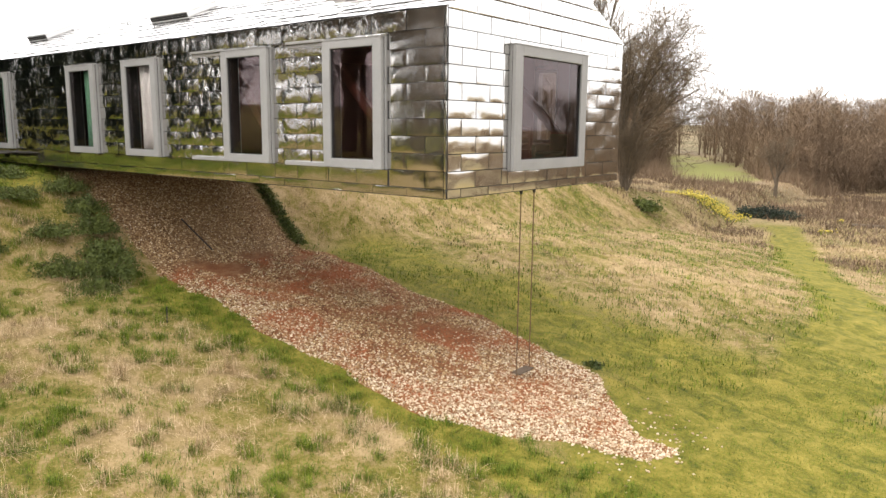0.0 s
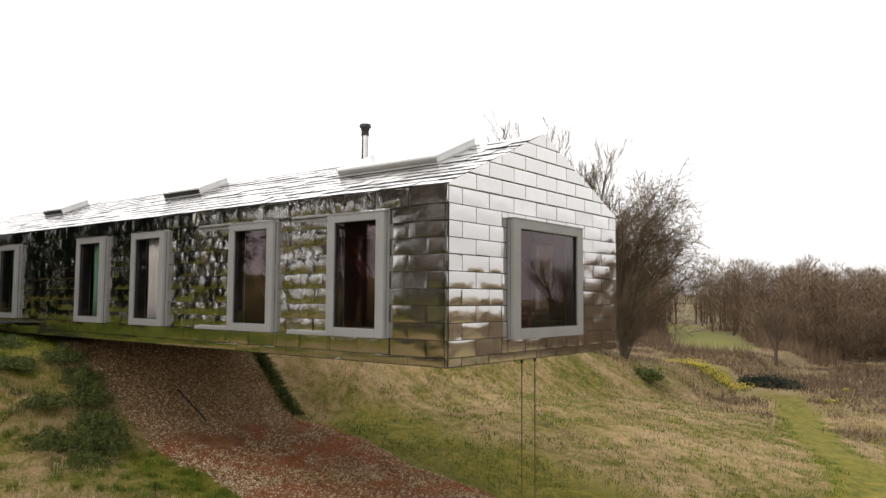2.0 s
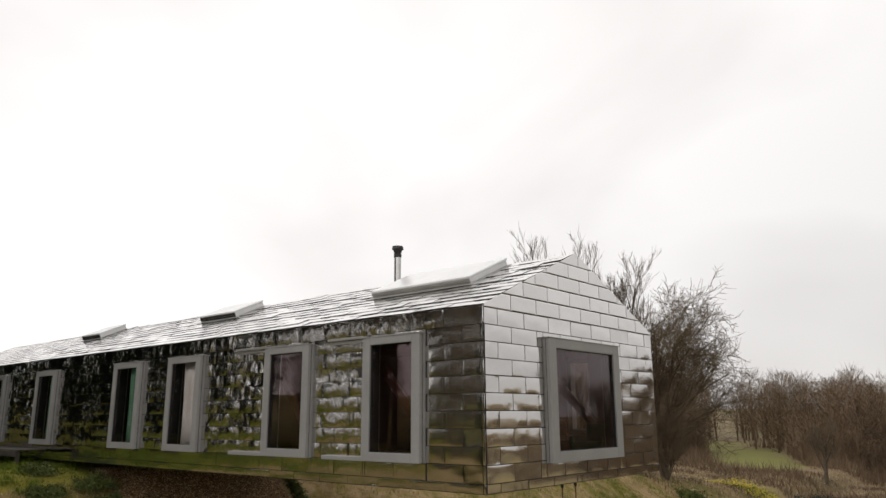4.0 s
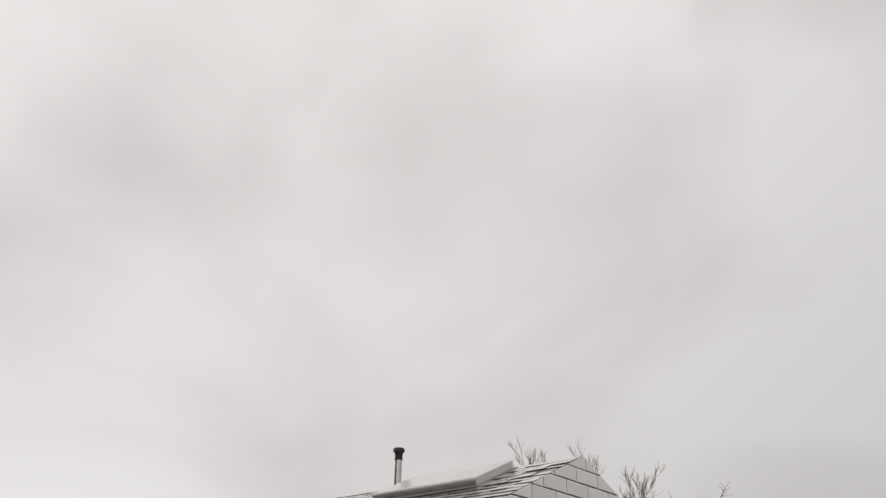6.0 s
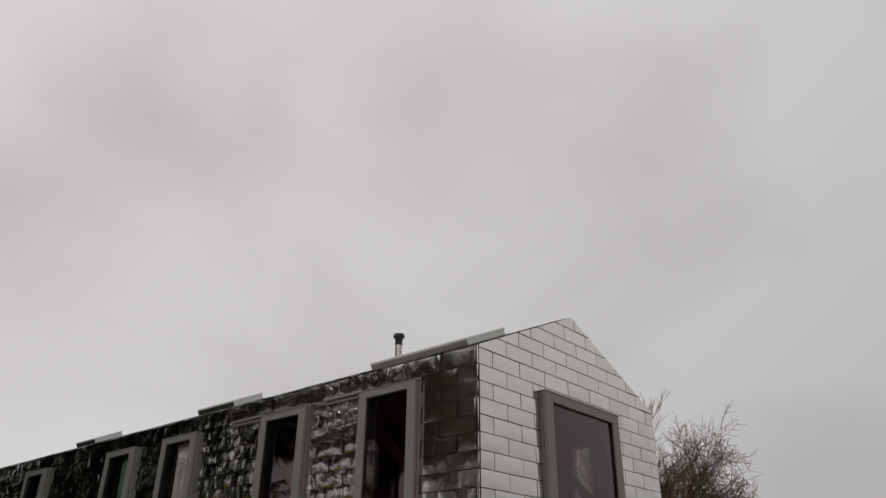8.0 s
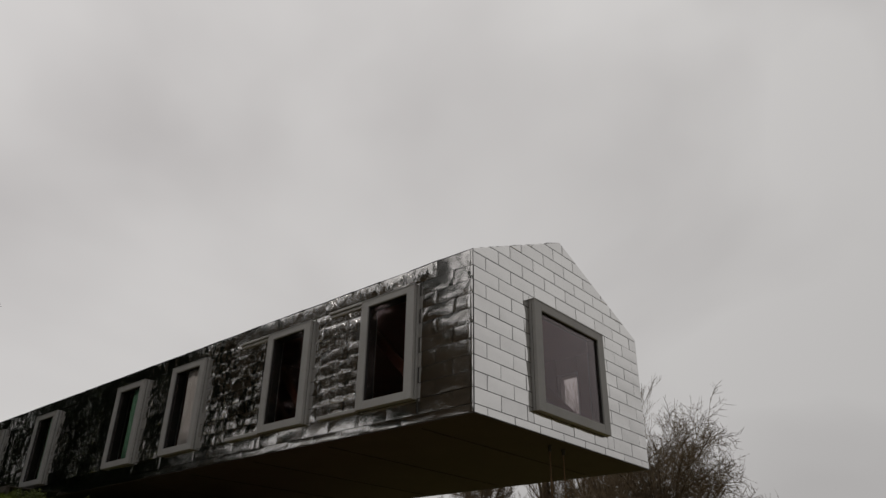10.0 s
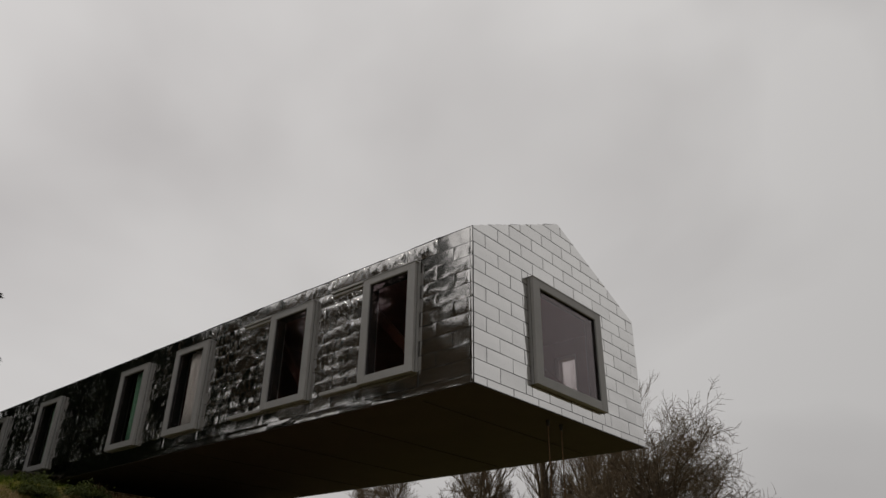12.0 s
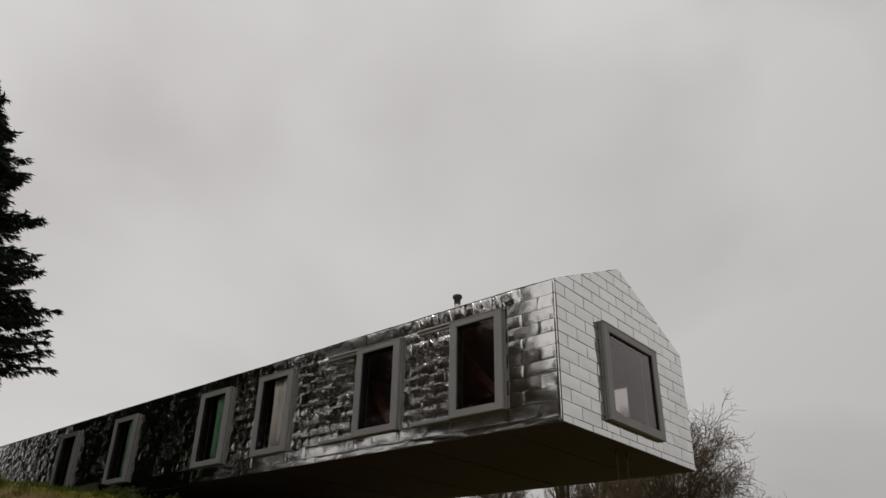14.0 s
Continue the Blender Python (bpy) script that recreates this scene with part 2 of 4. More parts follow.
def make_ground():
    m = Mat("meadow_ground", 0.9, 0.0, 0.2)
    big, mid, fine = m.noise(0.22, 4, dist=0.4), m.noise(1.9, 5, rough=0.65, dist=0.7), m.noise(17.0, 5, rough=0.7, dist=0.8)
    f = m.math("ADD", m.math("MULTIPLY", big, 0.38), m.math("ADD", m.math("MULTIPLY", mid, 0.36), m.math("MULTIPLY", fine, 0.26)))
    meadow = m.ramp(f, [(0.39, (0.055, 0.066, 0.006)), (0.46, (0.145, 0.125, 0.022)), (0.52, (0.27, 0.195, 0.088)), (0.64, (0.42, 0.305, 0.175))])
    lush = m.ramp(m.math("ADD", m.math("MULTIPLY", mid, 0.6), m.math("MULTIPLY", fine, 0.4)),
                  [(0.36, (0.048, 0.062, 0.006)), (0.48, (0.132, 0.122, 0.013)), (0.64, (0.26, 0.210, 0.042))])
    edge = m.math("ADD", m.attr("mown"), m.math("MULTIPLY", m.math("SUBTRACT", mid, 0.5), 0.9))
    c = m.mix(m.ramp(edge, [(0.38, (0, 0, 0)), (0.66, (1, 1, 1))]), meadow, lush)
    soil = m.ramp(m.math("ADD", m.math("MULTIPLY", mid, 0.5), m.math("MULTIPLY", fine, 0.5)),
                  [(0.34, (0.13, 0.042, 0.016)), (0.5, (0.22, 0.092, 0.038)), (0.66, (0.31, 0.180, 0.092))])
    buff = m.ramp(m.math("ADD", m.math("MULTIPLY", mid, 0.4), m.math("MULTIPLY", fine, 0.6)),
                  [(0.34, (0.10, 0.055, 0.028)), (0.5, (0.22, 0.135, 0.072)), (0.66, (0.34, 0.23, 0.13))])
    soil = m.mix(m.below_bank(), buff, soil)
    gravel = m.math("ADD", m.attr("gravel"), m.math("MULTIPLY", m.math("SUBTRACT", mid, 0.5), 0.3))
    c = m.mix(m.ramp(gravel, [(0.42, (0, 0, 0)), (0.56, (1, 1, 1))]), c, soil)
    far = m.ramp(m.noise(0.05, 5, dist=0.5), [(0.35, (0.120, 0.098, 0.045)), (0.5, (0.165, 0.128, 0.068)), (0.65, (0.20, 0.145, 0.085))])
    c = m.mix(m.attr("distance"), c, far)
    m.color(m.mix(m.attr("field"), c, (0.165, 0.165, 0.045)))
    m.bump(m.math("ADD", m.math("MULTIPLY", mid, 0.6), m.math("MULTIPLY", fine, 0.4)), 0.8, 0.09)
    return m.m


M_GROUND = make_ground()


# ---------------------------------------------------------------- mesh helpers
def link(name, mesh, mat, parent=None, label="", kind=""):
    if mat and not mesh.materials:
        mesh.materials.append(mat)
    ob = new(name, mesh)
    ob.parent = parent
    return tagged(ob, label, kind=kind)


def part(name, bm, mat, parent=None, label="", kind=""):
    me = bpy.data.meshes.new(name)
    bmesh.ops.recalc_face_normals(bm, faces=bm.faces)
    bm.to_mesh(me)
    bm.free()
    return link(name, me, mat, parent, label, kind)


def add_box(bm, lo, hi, bevel=0.0):
    c = [(a + b) / 2 for a, b in zip(lo, hi)]
    s = [abs(b - a) for a, b in zip(lo, hi)]
    made = bmesh.ops.create_cube(bm, size=1.0, matrix=Matrix.Translation(c) @ Matrix.Diagonal((*s, 1)))
    if bevel:
        edges = list({e for v in made["verts"] for e in v.link_edges})
        bmesh.ops.bevel(bm, geom=edges, offset=bevel, segments=2, affect="EDGES", profile=0.5)
    return bm


def boxes(*items, bevel=0.0):
    bm = bmesh.new()
    for lo, hi in items:
        add_box(bm, lo, hi, bevel)
    return bm


def add_tube(bm, a, b, r0, r1, seg=12):
    a, b = Vector(a), Vector(b)
    m = Matrix.Translation((a + b) / 2) @ (b - a).to_track_quat("Z", "Y").to_matrix().to_4x4()
    bmesh.ops.create_cone(bm, cap_ends=True, segments=seg, radius1=r0, radius2=r1, depth=(b - a).length, matrix=m)
    return bm


def thing(name, label, category, group="", at=(0, 0, 0)):
    ob = new(name)
    ob.location = at
    return tagged(ob, label, category, group)


def mesh_from(name, verts, faces):
    me = bpy.data.meshes.new(name)
    me.from_pydata(verts, [], faces)
    me.update()
    return me


def tri_mesh(name, verts, tris):
    """A mesh from numpy arrays of corners and triangles."""
    me = bpy.data.meshes.new(name)
    verts, tris = np.asarray(verts, np.float32), np.asarray(tris, np.int32)
    me.vertices.add(len(verts))
    me.vertices.foreach_set("co", verts.ravel())
    me.loops.add(len(tris) * 3)
    me.loops.foreach_set("vertex_index", tris.ravel())
    me.polygons.add(len(tris))
    me.polygons.foreach_set("loop_start", np.arange(0, len(tris) * 3, 3, dtype=np.int32))
    me.update(calc_edges=True)
    return me


# ---------------------------------------------------------------- the lie of the land
SLOPE_X = [-400, -60, -24, -18.5, -15.6, -15.0, -13.2, -11.8, -11.0, -9.5, -4, 1, 3.5, 8, 14, 30, 400]
SLOPE_Z = [9.0, 1.5, -0.02, -0.2, -0.36, -0.65, -1.9, -2.8, -2.98, -3.1, -3.85, -4.63, -4.95, -5.35, -5.7, -6.1, -6.3]


def smooth(a, b, v):
    t = np.clip((np.asarray(v, float) - a) / (b - a), 0, 1)
    return t * t * (3 - 2 * t)


def waves(x, y):
    return (np.sin(x * 0.9 + 1.3 * np.sin(y * 0.43)) * np.cos(y * 0.77 + np.sin(x * 0.31)) * 0.6
            + np.sin(x * 2.3 + y * 1.1) * np.sin(y * 2.7 - x * 0.6) * 0.4)


def gravel_mask(x, y):
    """1 inside the pebbled strip that runs down the bank and out beyond the gable."""
    wob = 0.22 * np.sin(x * 1.4) + 0.12 * np.sin(x * 3.7 + 1)
    lo = np.interp(x, [-17, -10.8, -6.7, -3.8, -1.5, 0.6, 1.8, 2.9], [0.9, 0.75, 0.45, 0.25, 0.25, 0.6, 1.55, 2.3]) + wob * 0.6
    hi = np.interp(x, [-17, -14.4, -12.0, -11.3, -10.5, -9.3, -6.7, -3.0, -0.3, 0.76, 1.5, 2.5], [7.0, 6.6, 6.1, 6.15, 6.75, 6.4, 6.05, 5.7, 5.35, 5.0, 4.0, 3.1]) + wob * 0.35
    inside = np.minimum(y - lo, hi - y)
    inside = np.minimum(inside, (3.3 + 0.15 * np.sin(y * 5) - x) * 0.9)
    inside = np.minimum(inside, x + 17.5)
    return smooth(-0.22, 0.22, inside)


def height(x, y):
    x, y = np.asarray(x, float), np.asarray(y, float)
    xs = x - 2.1 * smooth(6.3, 10.5, y) + 0.5 * smooth(0.8, -3.0, y)
    z = (np.interp(xs - 0.5, SLOPE_X, SLOPE_Z) + 2 * np.interp(xs, SLOPE_X, SLOPE_Z) + np.interp(xs + 0.5, SLOPE_X, SLOPE_Z)) / 4
    near = smooth(60, 25, np.hypot(x + 4, y))
    z = z + 0.06 * waves(x, y) * near * (1 - 0.8 * gravel_mask(x, y))
    lump = np.sin(x * 5.1 + 2.0 * np.sin(y * 2.3)) * np.cos(y * 4.7 + 1.5 * np.sin(x * 1.9)) + 0.6 * np.sin(x * 8.3 - y * 3.1) * np.sin(y * 7.7 + x)
    z = z + 0.035 * lump * near * (1 - gravel_mask(x, y)) * (1 - 0.85 * mown_mask(x, y))
    z = z - 0.115 * np.clip(y - 16, 0, 40) * smooth(30, -6, x)
    z = np.maximum(z, -6.3 + 0.12 * waves(x * 0.05, y * 0.05))
    far = np.hypot(x, y)
    return z + 5.0 * smooth(150, 330, far)


def gap_to_path(x, y):
    """Distance to the centre of the mown path that winds down the valley."""
    px = np.array([4.0, 4.3, 4.8, 4.6, 3.0, 0.4, -3.2, -6.5, -11.5, -18.5])
    py = np.array([-3.0, 4.0, 9.5, 16.0, 22.0, 28.0, 40.8, 51.0, 53.0, 60.0])
    d = np.full(np.shape(x), 1e9)
    for i in range(len(px) - 1):
        ax, ay, bx, by = px[i], py[i], px[i + 1], py[i + 1]
        t = np.clip(((x - ax) * (bx - ax) + (y - ay) * (by - ay)) / ((bx - ax) ** 2 + (by - ay) ** 2), 0, 1)
        d = np.minimum(d, np.hypot(x - ax - t * (bx - ax), y - ay - t * (by - ay)))
    return d


def field_mask(x, y):
    """1 on the strip of pale green pasture along the valley."""
    ax, ay, bx, by = -18.5, 79.0, -44.0, 123.0
    t = np.clip(((x - ax) * (bx - ax) + (y - ay) * (by - ay)) / ((bx - ax) ** 2 + (by - ay) ** 2), 0, 1)
    return smooth(6.0, 3.5, np.hypot(x - ax - t * (bx - ax), y - ay - t * (by - ay)) + 1.5 * np.sin(x * 0.3))


def mown_mask(x, y):
    x, y = np.asarray(x, float), np.asarray(y, float)
    m = 0.88 * smooth(2.3, 0.5, gap_to_path(x, y) + 0.35 * waves(x * 1.7, y * 1.3))
    side = smooth(4.8, 5.8, y) * smooth(12.0, 8.0, y) * smooth(-13.0, -9.5, x) * smooth(4.5, 3.0, x) * 0.68
    apron = 0.85 * smooth(5.8, 2.0, np.hypot(x - 4.4, (y - 4.2) * 0.8))
    bank = smooth(-8.5, -10, x) * smooth(0.5, -0.5, y) * smooth(-6.5, -3.5, y) * 0.3
    edge = smooth(-1.3, -0.2, y) * smooth(1.2, 0.6, y) * smooth(-12, -10, x) * smooth(4, 2, x) * 0.75
    top = smooth(-14.5, -16, x) * smooth(0.8, 0, y) * 0.8
    return np.clip(np.maximum.reduce([m, side, apron, bank, edge, top]), 0, 1)


def axis(fine_lo, fine_hi, step, out):
    mid = list(np.arange(fine_lo, fine_hi + 1e-6, step))
    s, up, down = step, [], []
    v = fine_hi
    while v < out:
        s *= 1.16
        v += s
        up.append(v)
    s, v = step, fine_lo
    while v > -out:
        s *= 1.16
        v -= s
        down.append(v)
    return np.array(down[::-1] + mid + up)


def build_ground():
    gx, gy = axis(-26, 13, 0.25, 900), axis(-15, 22, 0.25, 900)
    X, Y = np.meshgrid(gx, gy)
    Z = height(X, Y)
    nx, ny = len(gx), len(gy)
    idx = np.arange(nx * ny).reshape(ny, nx)
    a, b, c, d = idx[:-1, :-1].ravel(), idx[:-1, 1:].ravel(), idx[1:, 1:].ravel(), idx[1:, :-1].ravel()
    me = tri_mesh("ground", np.stack([X.ravel(), Y.ravel(), Z.ravel()], 1), np.concatenate([np.stack([a, b, c], 1), np.stack([a, c, d], 1)]))
    far = smooth(38, 75, np.hypot(X, Y))
    field = field_mask(X, Y)
    for name, values in (("mown", mown_mask(X, Y)), ("gravel", gravel_mask(X, Y)), ("distance", far * (1 - mown_mask(X, Y))), ("field", field)):
        me.attributes.new(name, "FLOAT", "POINT").data.foreach_set("value", values.ravel().astype(np.float32))
    for p in me.polygons:
        p.use_smooth = True
    return link("ground", me, M_GROUND, None, "sloping rough meadow of dry and green grass", "structure")


ground = build_ground()

# ---------------------------------------------------------------- the house
LENGTH, WIDTH, EAVE, RIDGE_Y, RIDGE = 32.5, 7.0, 3.37, 3.42, 4.89
COURSES = [0.0, 0.165, 0.485, 0.80, 1.12, 1.44, 1.76, 2.08, 2.385, 2.695, 3.01]
SHEET = 0.885
# outer frames of the windows in the long wall: lower end of x, upper end of x
WIN_Z = (0.475, 2.94)
LONG_WINDOWS = [(-3.07, -1.46), (-6.47, -4.83), (-10.93, -9.28), (-14.13, -12.48), (-20.0, -18.36), (-24.6, -22.98)]
GABLE_WINDOW = (1.985, 4.955, 0.43, 2.895)
BACK_WINDOWS = [(-2.35, -1.65), (-7.6, -6.8)]
house = thing("barn_house", "long barn-shaped house clad in polished steel sheets, overhanging a grassy slope", "house")


def pieces(u0, u1, v0, v1, holes):
    """The rectangle less the holes, as rectangles."""
    todo = [(u0, u1, v0, v1)]
    for a0, a1, b0, b1 in holes:
        left = []
        for p0, p1, q0, q1 in todo:
            if p1 <= a0 or p0 >= a1 or q1 <= b0 or q0 >= b1:
                left.append((p0, p1, q0, q1))
                continue
            if p0 < a0:
                left.append((p0, a0, q0, q1))
            if p1 > a1:
                left.append((a1, p1, q0, q1))
            m0, m1 = max(p0, a0), min(p1, a1)
            if q0 < b0:
                left.append((m0, m1, q0, b0))
            if q1 > b1:
                left.append((m0, m1, b1, q1))
        todo = left
    return [p for p in todo if p[1] - p[0] > 0.05 and p[3] - p[2] > 0.03]


SHEETS = {}


def sheet_mesh(w, h, variant, dent, material, thick=0.016):
    """A folded sheet: flat rim, pillowed and dented middle, turned edges. Lies in x, y and faces z."""
    key = (round(w, 2), round(h, 2), variant, material.name)
    if key in SHEETS:
        return SHEETS[key]
    rng = random.Random(hash((round(w * 100), round(h * 100), variant)) & 0xFFFF)
    nu, nv = (4, 3) if w > 0.3 else (2, 3)
    us = [0, 0.06] + [i / nu for i in range(1, nu)] + [0.94, 1]
    vs = [0, 0.14, 0.5, 0.86, 1]
    lean, sag = rng.uniform(-0.5, 0.5), rng.choice((1.0, 1.0, 1.0, -0.6))
    verts, faces = [], []
    for j, b in enumerate(vs):
        for i, a in enumerate(us):
            rim = i in (0, len(us) - 1) or j in (0, len(vs) - 1)
            z = thick if rim else thick + dent * (sag * (0.35 + 0.65 * math.sin(math.pi * a) * math.sin(math.pi * b)) + lean * (a - 0.5) + rng.uniform(-0.4, 0.4) * (2.2 if i in (1, len(us) - 2) else 1.0))
            verts.append((a * w, b * h, z))
    n = len(us)
    for j in range(len(vs) - 1):
        for i in range(n - 1):
            k = j * n + i
            faces.append((k, k + 1, k + n + 1, k + n))
    top = len(faces)
    ring = [(0, 0), (w, 0), (w, h), (0, h)]
    base = len(verts)
    for x, y in ring:
        verts += [(x, y, thick), (x, y, -0.004)]
    for i in range(4):
        j = (i + 1) % 4
        faces.append((base + 2 * i, base + 2 * i + 1, base + 2 * j + 1, base + 2 * j))
    me = mesh_from("panel", verts, faces)
    for p in me.polygons:
        p.use_smooth = p.index < top
    me.materials.append(material)
    me.materials.append(M_JOINT)
    for p in me.polygons:
        p.material_index = 0 if p.index < top else 1
    SHEETS[key] = me
    return me


def place_sheet(parent, m, u0, u1, v0, v1, variant, dent, material, gap=0.010, tilt=0.0, cant=0.0, thick=0.016):
    w, h = u1 - u0 - 2 * gap, v1 - v0 - 2 * gap
    ob = new("panel", sheet_mesh(w, h, variant, dent, material, thick))
    ob.parent = parent
    ob.matrix_local = m @ Matrix.Translation((u0 + gap, v0 + gap, 0)) @ Matrix.Rotation(tilt, 4, "X") @ Matrix.Rotation(cant, 4, "Y")
    return ob


FRONT = Matrix(((1, 0, 0, 0), (0, 0, -1, 0), (0, 1, 0, 0), (0, 0, 0, 1)))
GABLE = Matrix(((0, 0, 1, 0), (1, 0, 0, 0), (0, 1, 0, 0), (0, 0, 0, 1)))
SLOPE_LEN = math.hypot(RIDGE_Y, RIDGE - EAVE)
SLOPE_A = math.atan2(RIDGE - EAVE, RIDGE_Y)
ROOF = Matrix.Translation((0, 0, EAVE)) @ Matrix.Rotation(SLOPE_A, 4, "X")


def slab_with_holes(u0, u1, v0, v1, holes, plane):
    """A wall of boxes round its openings. plane turns (u0, u1, v0, v1) into two corners."""
    bm = bmesh.new()
    cuts = sorted({u0, u1, *[h[0] for h in holes], *[h[1] for h in holes]})
    for a, b in zip(cuts, cuts[1:]):
        mid = (a + b) / 2
        over = [h for h in holes if h[0] < mid < h[1]]
        spans = [(v0, over[0][2]), (over[0][3], v1)] if over else [(v0, v1)]
        for p, q in spans:
            if q - p > 0.01:
                add_box(bm, *plane(a, b, p, q))
    return bm


INSET = 0.10
front_holes = [(a + INSET, b - INSET, WIN_Z[0] + INSET, WIN_Z[1] - INSET) for a, b in LONG_WINDOWS]
back_holes = [(a, b, 0.9, 2.8) for a, b in BACK_WINDOWS]
gable_hole = (GABLE_WINDOW[0] + INSET, GABLE_WINDOW[1] - INSET, GABLE_WINDOW[2] + INSET, GABLE_WINDOW[3] - INSET)

wall_front = part("wall", slab_with_holes(-LENGTH, 0.0, 0.0, EAVE, front_holes, lambda a, b, p, q: ((a, 0.004, p), (b, 0.26, q))), M_BACKING, house,
                  "long wall of buckled mirror-like steel sheets")
wall_back = part("wall", slab_with_holes(-LENGTH, 0.0, 0.0, EAVE, back_holes, lambda a, b, p, q: ((a, WIDTH - 0.26, p), (b, WIDTH, q))), M_STEEL_FAR, house, "plain steel back wall")


def gable_mesh(x0, x1, hole):
    bm = slab_with_holes(0.26, WIDTH - 0.26, 0.0, EAVE - 0.02, [hole] if hole else [], lambda a, b, p, q: ((x0, a, p), (x1, b, q)))
    pts = [(0.26, EAVE - 0.02), (WIDTH - 0.26, EAVE - 0.02), (WIDTH - 0.26, EAVE + 0.06), (RIDGE_Y, RIDGE - 0.05), (0.26, EAVE + 0.06)]
    f = bm.faces.new([bm.verts.new((x0, y, z)) for y, z in pts])
    ext = bmesh.ops.extrude_face_region(bm, geom=[f])
    bmesh.ops.translate(bm, vec=(x1 - x0, 0, 0), verts=[v for v in ext["geom"] if isinstance(v, bmesh.types.BMVert)])
    return bm


wall_gable = part("wall", gable_mesh(-0.26, -0.004, gable_hole), M_BACKING, house, "gable wall of flat pale steel sheets")
wall_end = part("wall", gable_mesh(-LENGTH, -LENGTH + 0.26, None), M_STEEL_FAR, house, "far gable wall of steel")
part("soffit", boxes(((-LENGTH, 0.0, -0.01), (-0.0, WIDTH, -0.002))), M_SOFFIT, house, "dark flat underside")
part("soffit_seam", boxes(*[((-x, 0.35, -0.022), (-x + 0.03, WIDTH - 0.35, -0.011)) for x in (1.6, 4.4, 7.2, 10.0, 12.8)]), M_BACKING, house)
part("floor_deck", boxes(((-LENGTH + 0.26, 0.26, 0.0), (-0.26, WIDTH - 0.26, 0.30))), M_FLOOR_IN, house, "oak floor")


def roof_slab(sign):
    bm = bmesh.new()
    y0 = 0.0 if sign > 0 else WIDTH
    prof = [(y0, EAVE), (RIDGE_Y, RIDGE), (RIDGE_Y, RIDGE - 0.22), (y0 + sign * 0.25, EAVE - 0.12), (y0, EAVE - 0.12)]
    prof[0] = (y0, EAVE - 0.004)
    prof[1] = (RIDGE_Y, RIDGE - 0.004)
    f = bm.faces.new([bm.verts.new((-LENGTH, y, z)) for y, z in prof])
    ext = bmesh.ops.extrude_face_region(bm, geom=[f])
    bmesh.ops.translate(bm, vec=(LENGTH - 0.004, 0, 0), verts=[v for v in ext["geom"] if isinstance(v, bmesh.types.BMVert)])
    return bm


roof_front = part("roof", roof_slab(1), M_BACKING, house, "roof slope of lapped steel shingles")
roof_back = part("roof", roof_slab(-1), M_STEEL_REST, house, "far roof slope of steel")
part("ceiling", boxes(((-LENGTH + 0.3, 0.27, EAVE - 0.14), (-0.27, WIDTH - 0.27, EAVE - 0.1))), M_CEIL_IN, house, "reddish pale timber ceiling")


def window(parent, m, w, h, side, top, bottom, label, depth=0.15):
    """A projecting box window: casing on the wall, a heavy sash before it, a pane set back."""
    ob = new("window")
    ob.parent = parent
    ob.matrix_local = m
    tagged(ob, label)

    def ring(name, u0, u1, v0, v1, a, b, c, z0, z1, mat, bev=0.008):
        part(name, boxes(((u0, v0, z0), (u0 + a, v1, z1)), ((u1 - a, v0, z0), (u1, v1, z1)), ((u0 + a, v0, z0), (u1 - a, v0 + b, z1)), ((u0 + a, v1 - c, z0), (u1 - a, v1, z1)), bevel=bev), mat, ob)
    ring("casing", 0.0, w + 0.03, -0.0, h, 0.085, 0.085, 0.085, -0.30, depth - 0.10, M_FRAME)
    ring("gasket", 0.012, w - 0.012, 0.012, h - 0.012, 0.05, 0.05, 0.05, depth - 0.10, depth - 0.085, M_GASKET, 0.0)
    ring("sash", 0.0, w, 0.0, h, side, bottom, top, depth - 0.085, depth, M_FRAME)
    ring("pane_gasket", side - 0.004, w - side + 0.004, bottom - 0.004, h - top + 0.004, 0.018, 0.018, 0.018, depth - 0.08, depth - 0.035, M_GASKET, 0.0)
    part("drip", boxes(((-0.015, h, 0.0), (w + 0.03, h + 0.018, depth + 0.012)), bevel=0.004), M_FRAME, ob)
    pane = part("pane", boxes(((side + 0.012, bottom + 0.012, depth - 0.075), (w - side - 0.012, h - top - 0.012, depth - 0.063))), M_GLASS, ob, "clear window pane")
    pane.visible_shadow = False
    return ob


for a, b in LONG_WINDOWS:
    window(wall_front, FRONT @ Matrix.Translation((a, WIN_Z[0], 0)), b - a, WIN_Z[1] - WIN_Z[0], 0.22, 0.155, 0.175, "tall box window with a pale grey frame")
window(wall_gable, GABLE @ Matrix.Translation((GABLE_WINDOW[0], GABLE_WINDOW[2], 0)), GABLE_WINDOW[1] - GABLE_WINDOW[0], GABLE_WINDOW[3] - GABLE_WINDOW[2], 0.27, 0.20, 0.215,
       "large square box window with a pale grey frame")
for a, b in BACK_WINDOWS:
    p = part("pane", boxes(((a, WIDTH - 0.15, 0.9), (b, WIDTH - 0.138, 2.8))), M_GLASS, wall_back)
    p.visible_shadow = False
    part("frame", boxes(((a, WIDTH - 0.2, 0.9), (a + 0.08, WIDTH + 0.02, 2.8)), ((b - 0.08, WIDTH - 0.2, 0.9), (b, WIDTH + 0.02, 2.8)),
                        ((a + 0.08, WIDTH - 0.2, 0.9), (b - 0.08, WIDTH + 0.02, 0.98)), ((a + 0.08, WIDTH - 0.2, 2.72), (b - 0.08, WIDTH + 0.02, 2.8))), M_FRAME, wall_back)

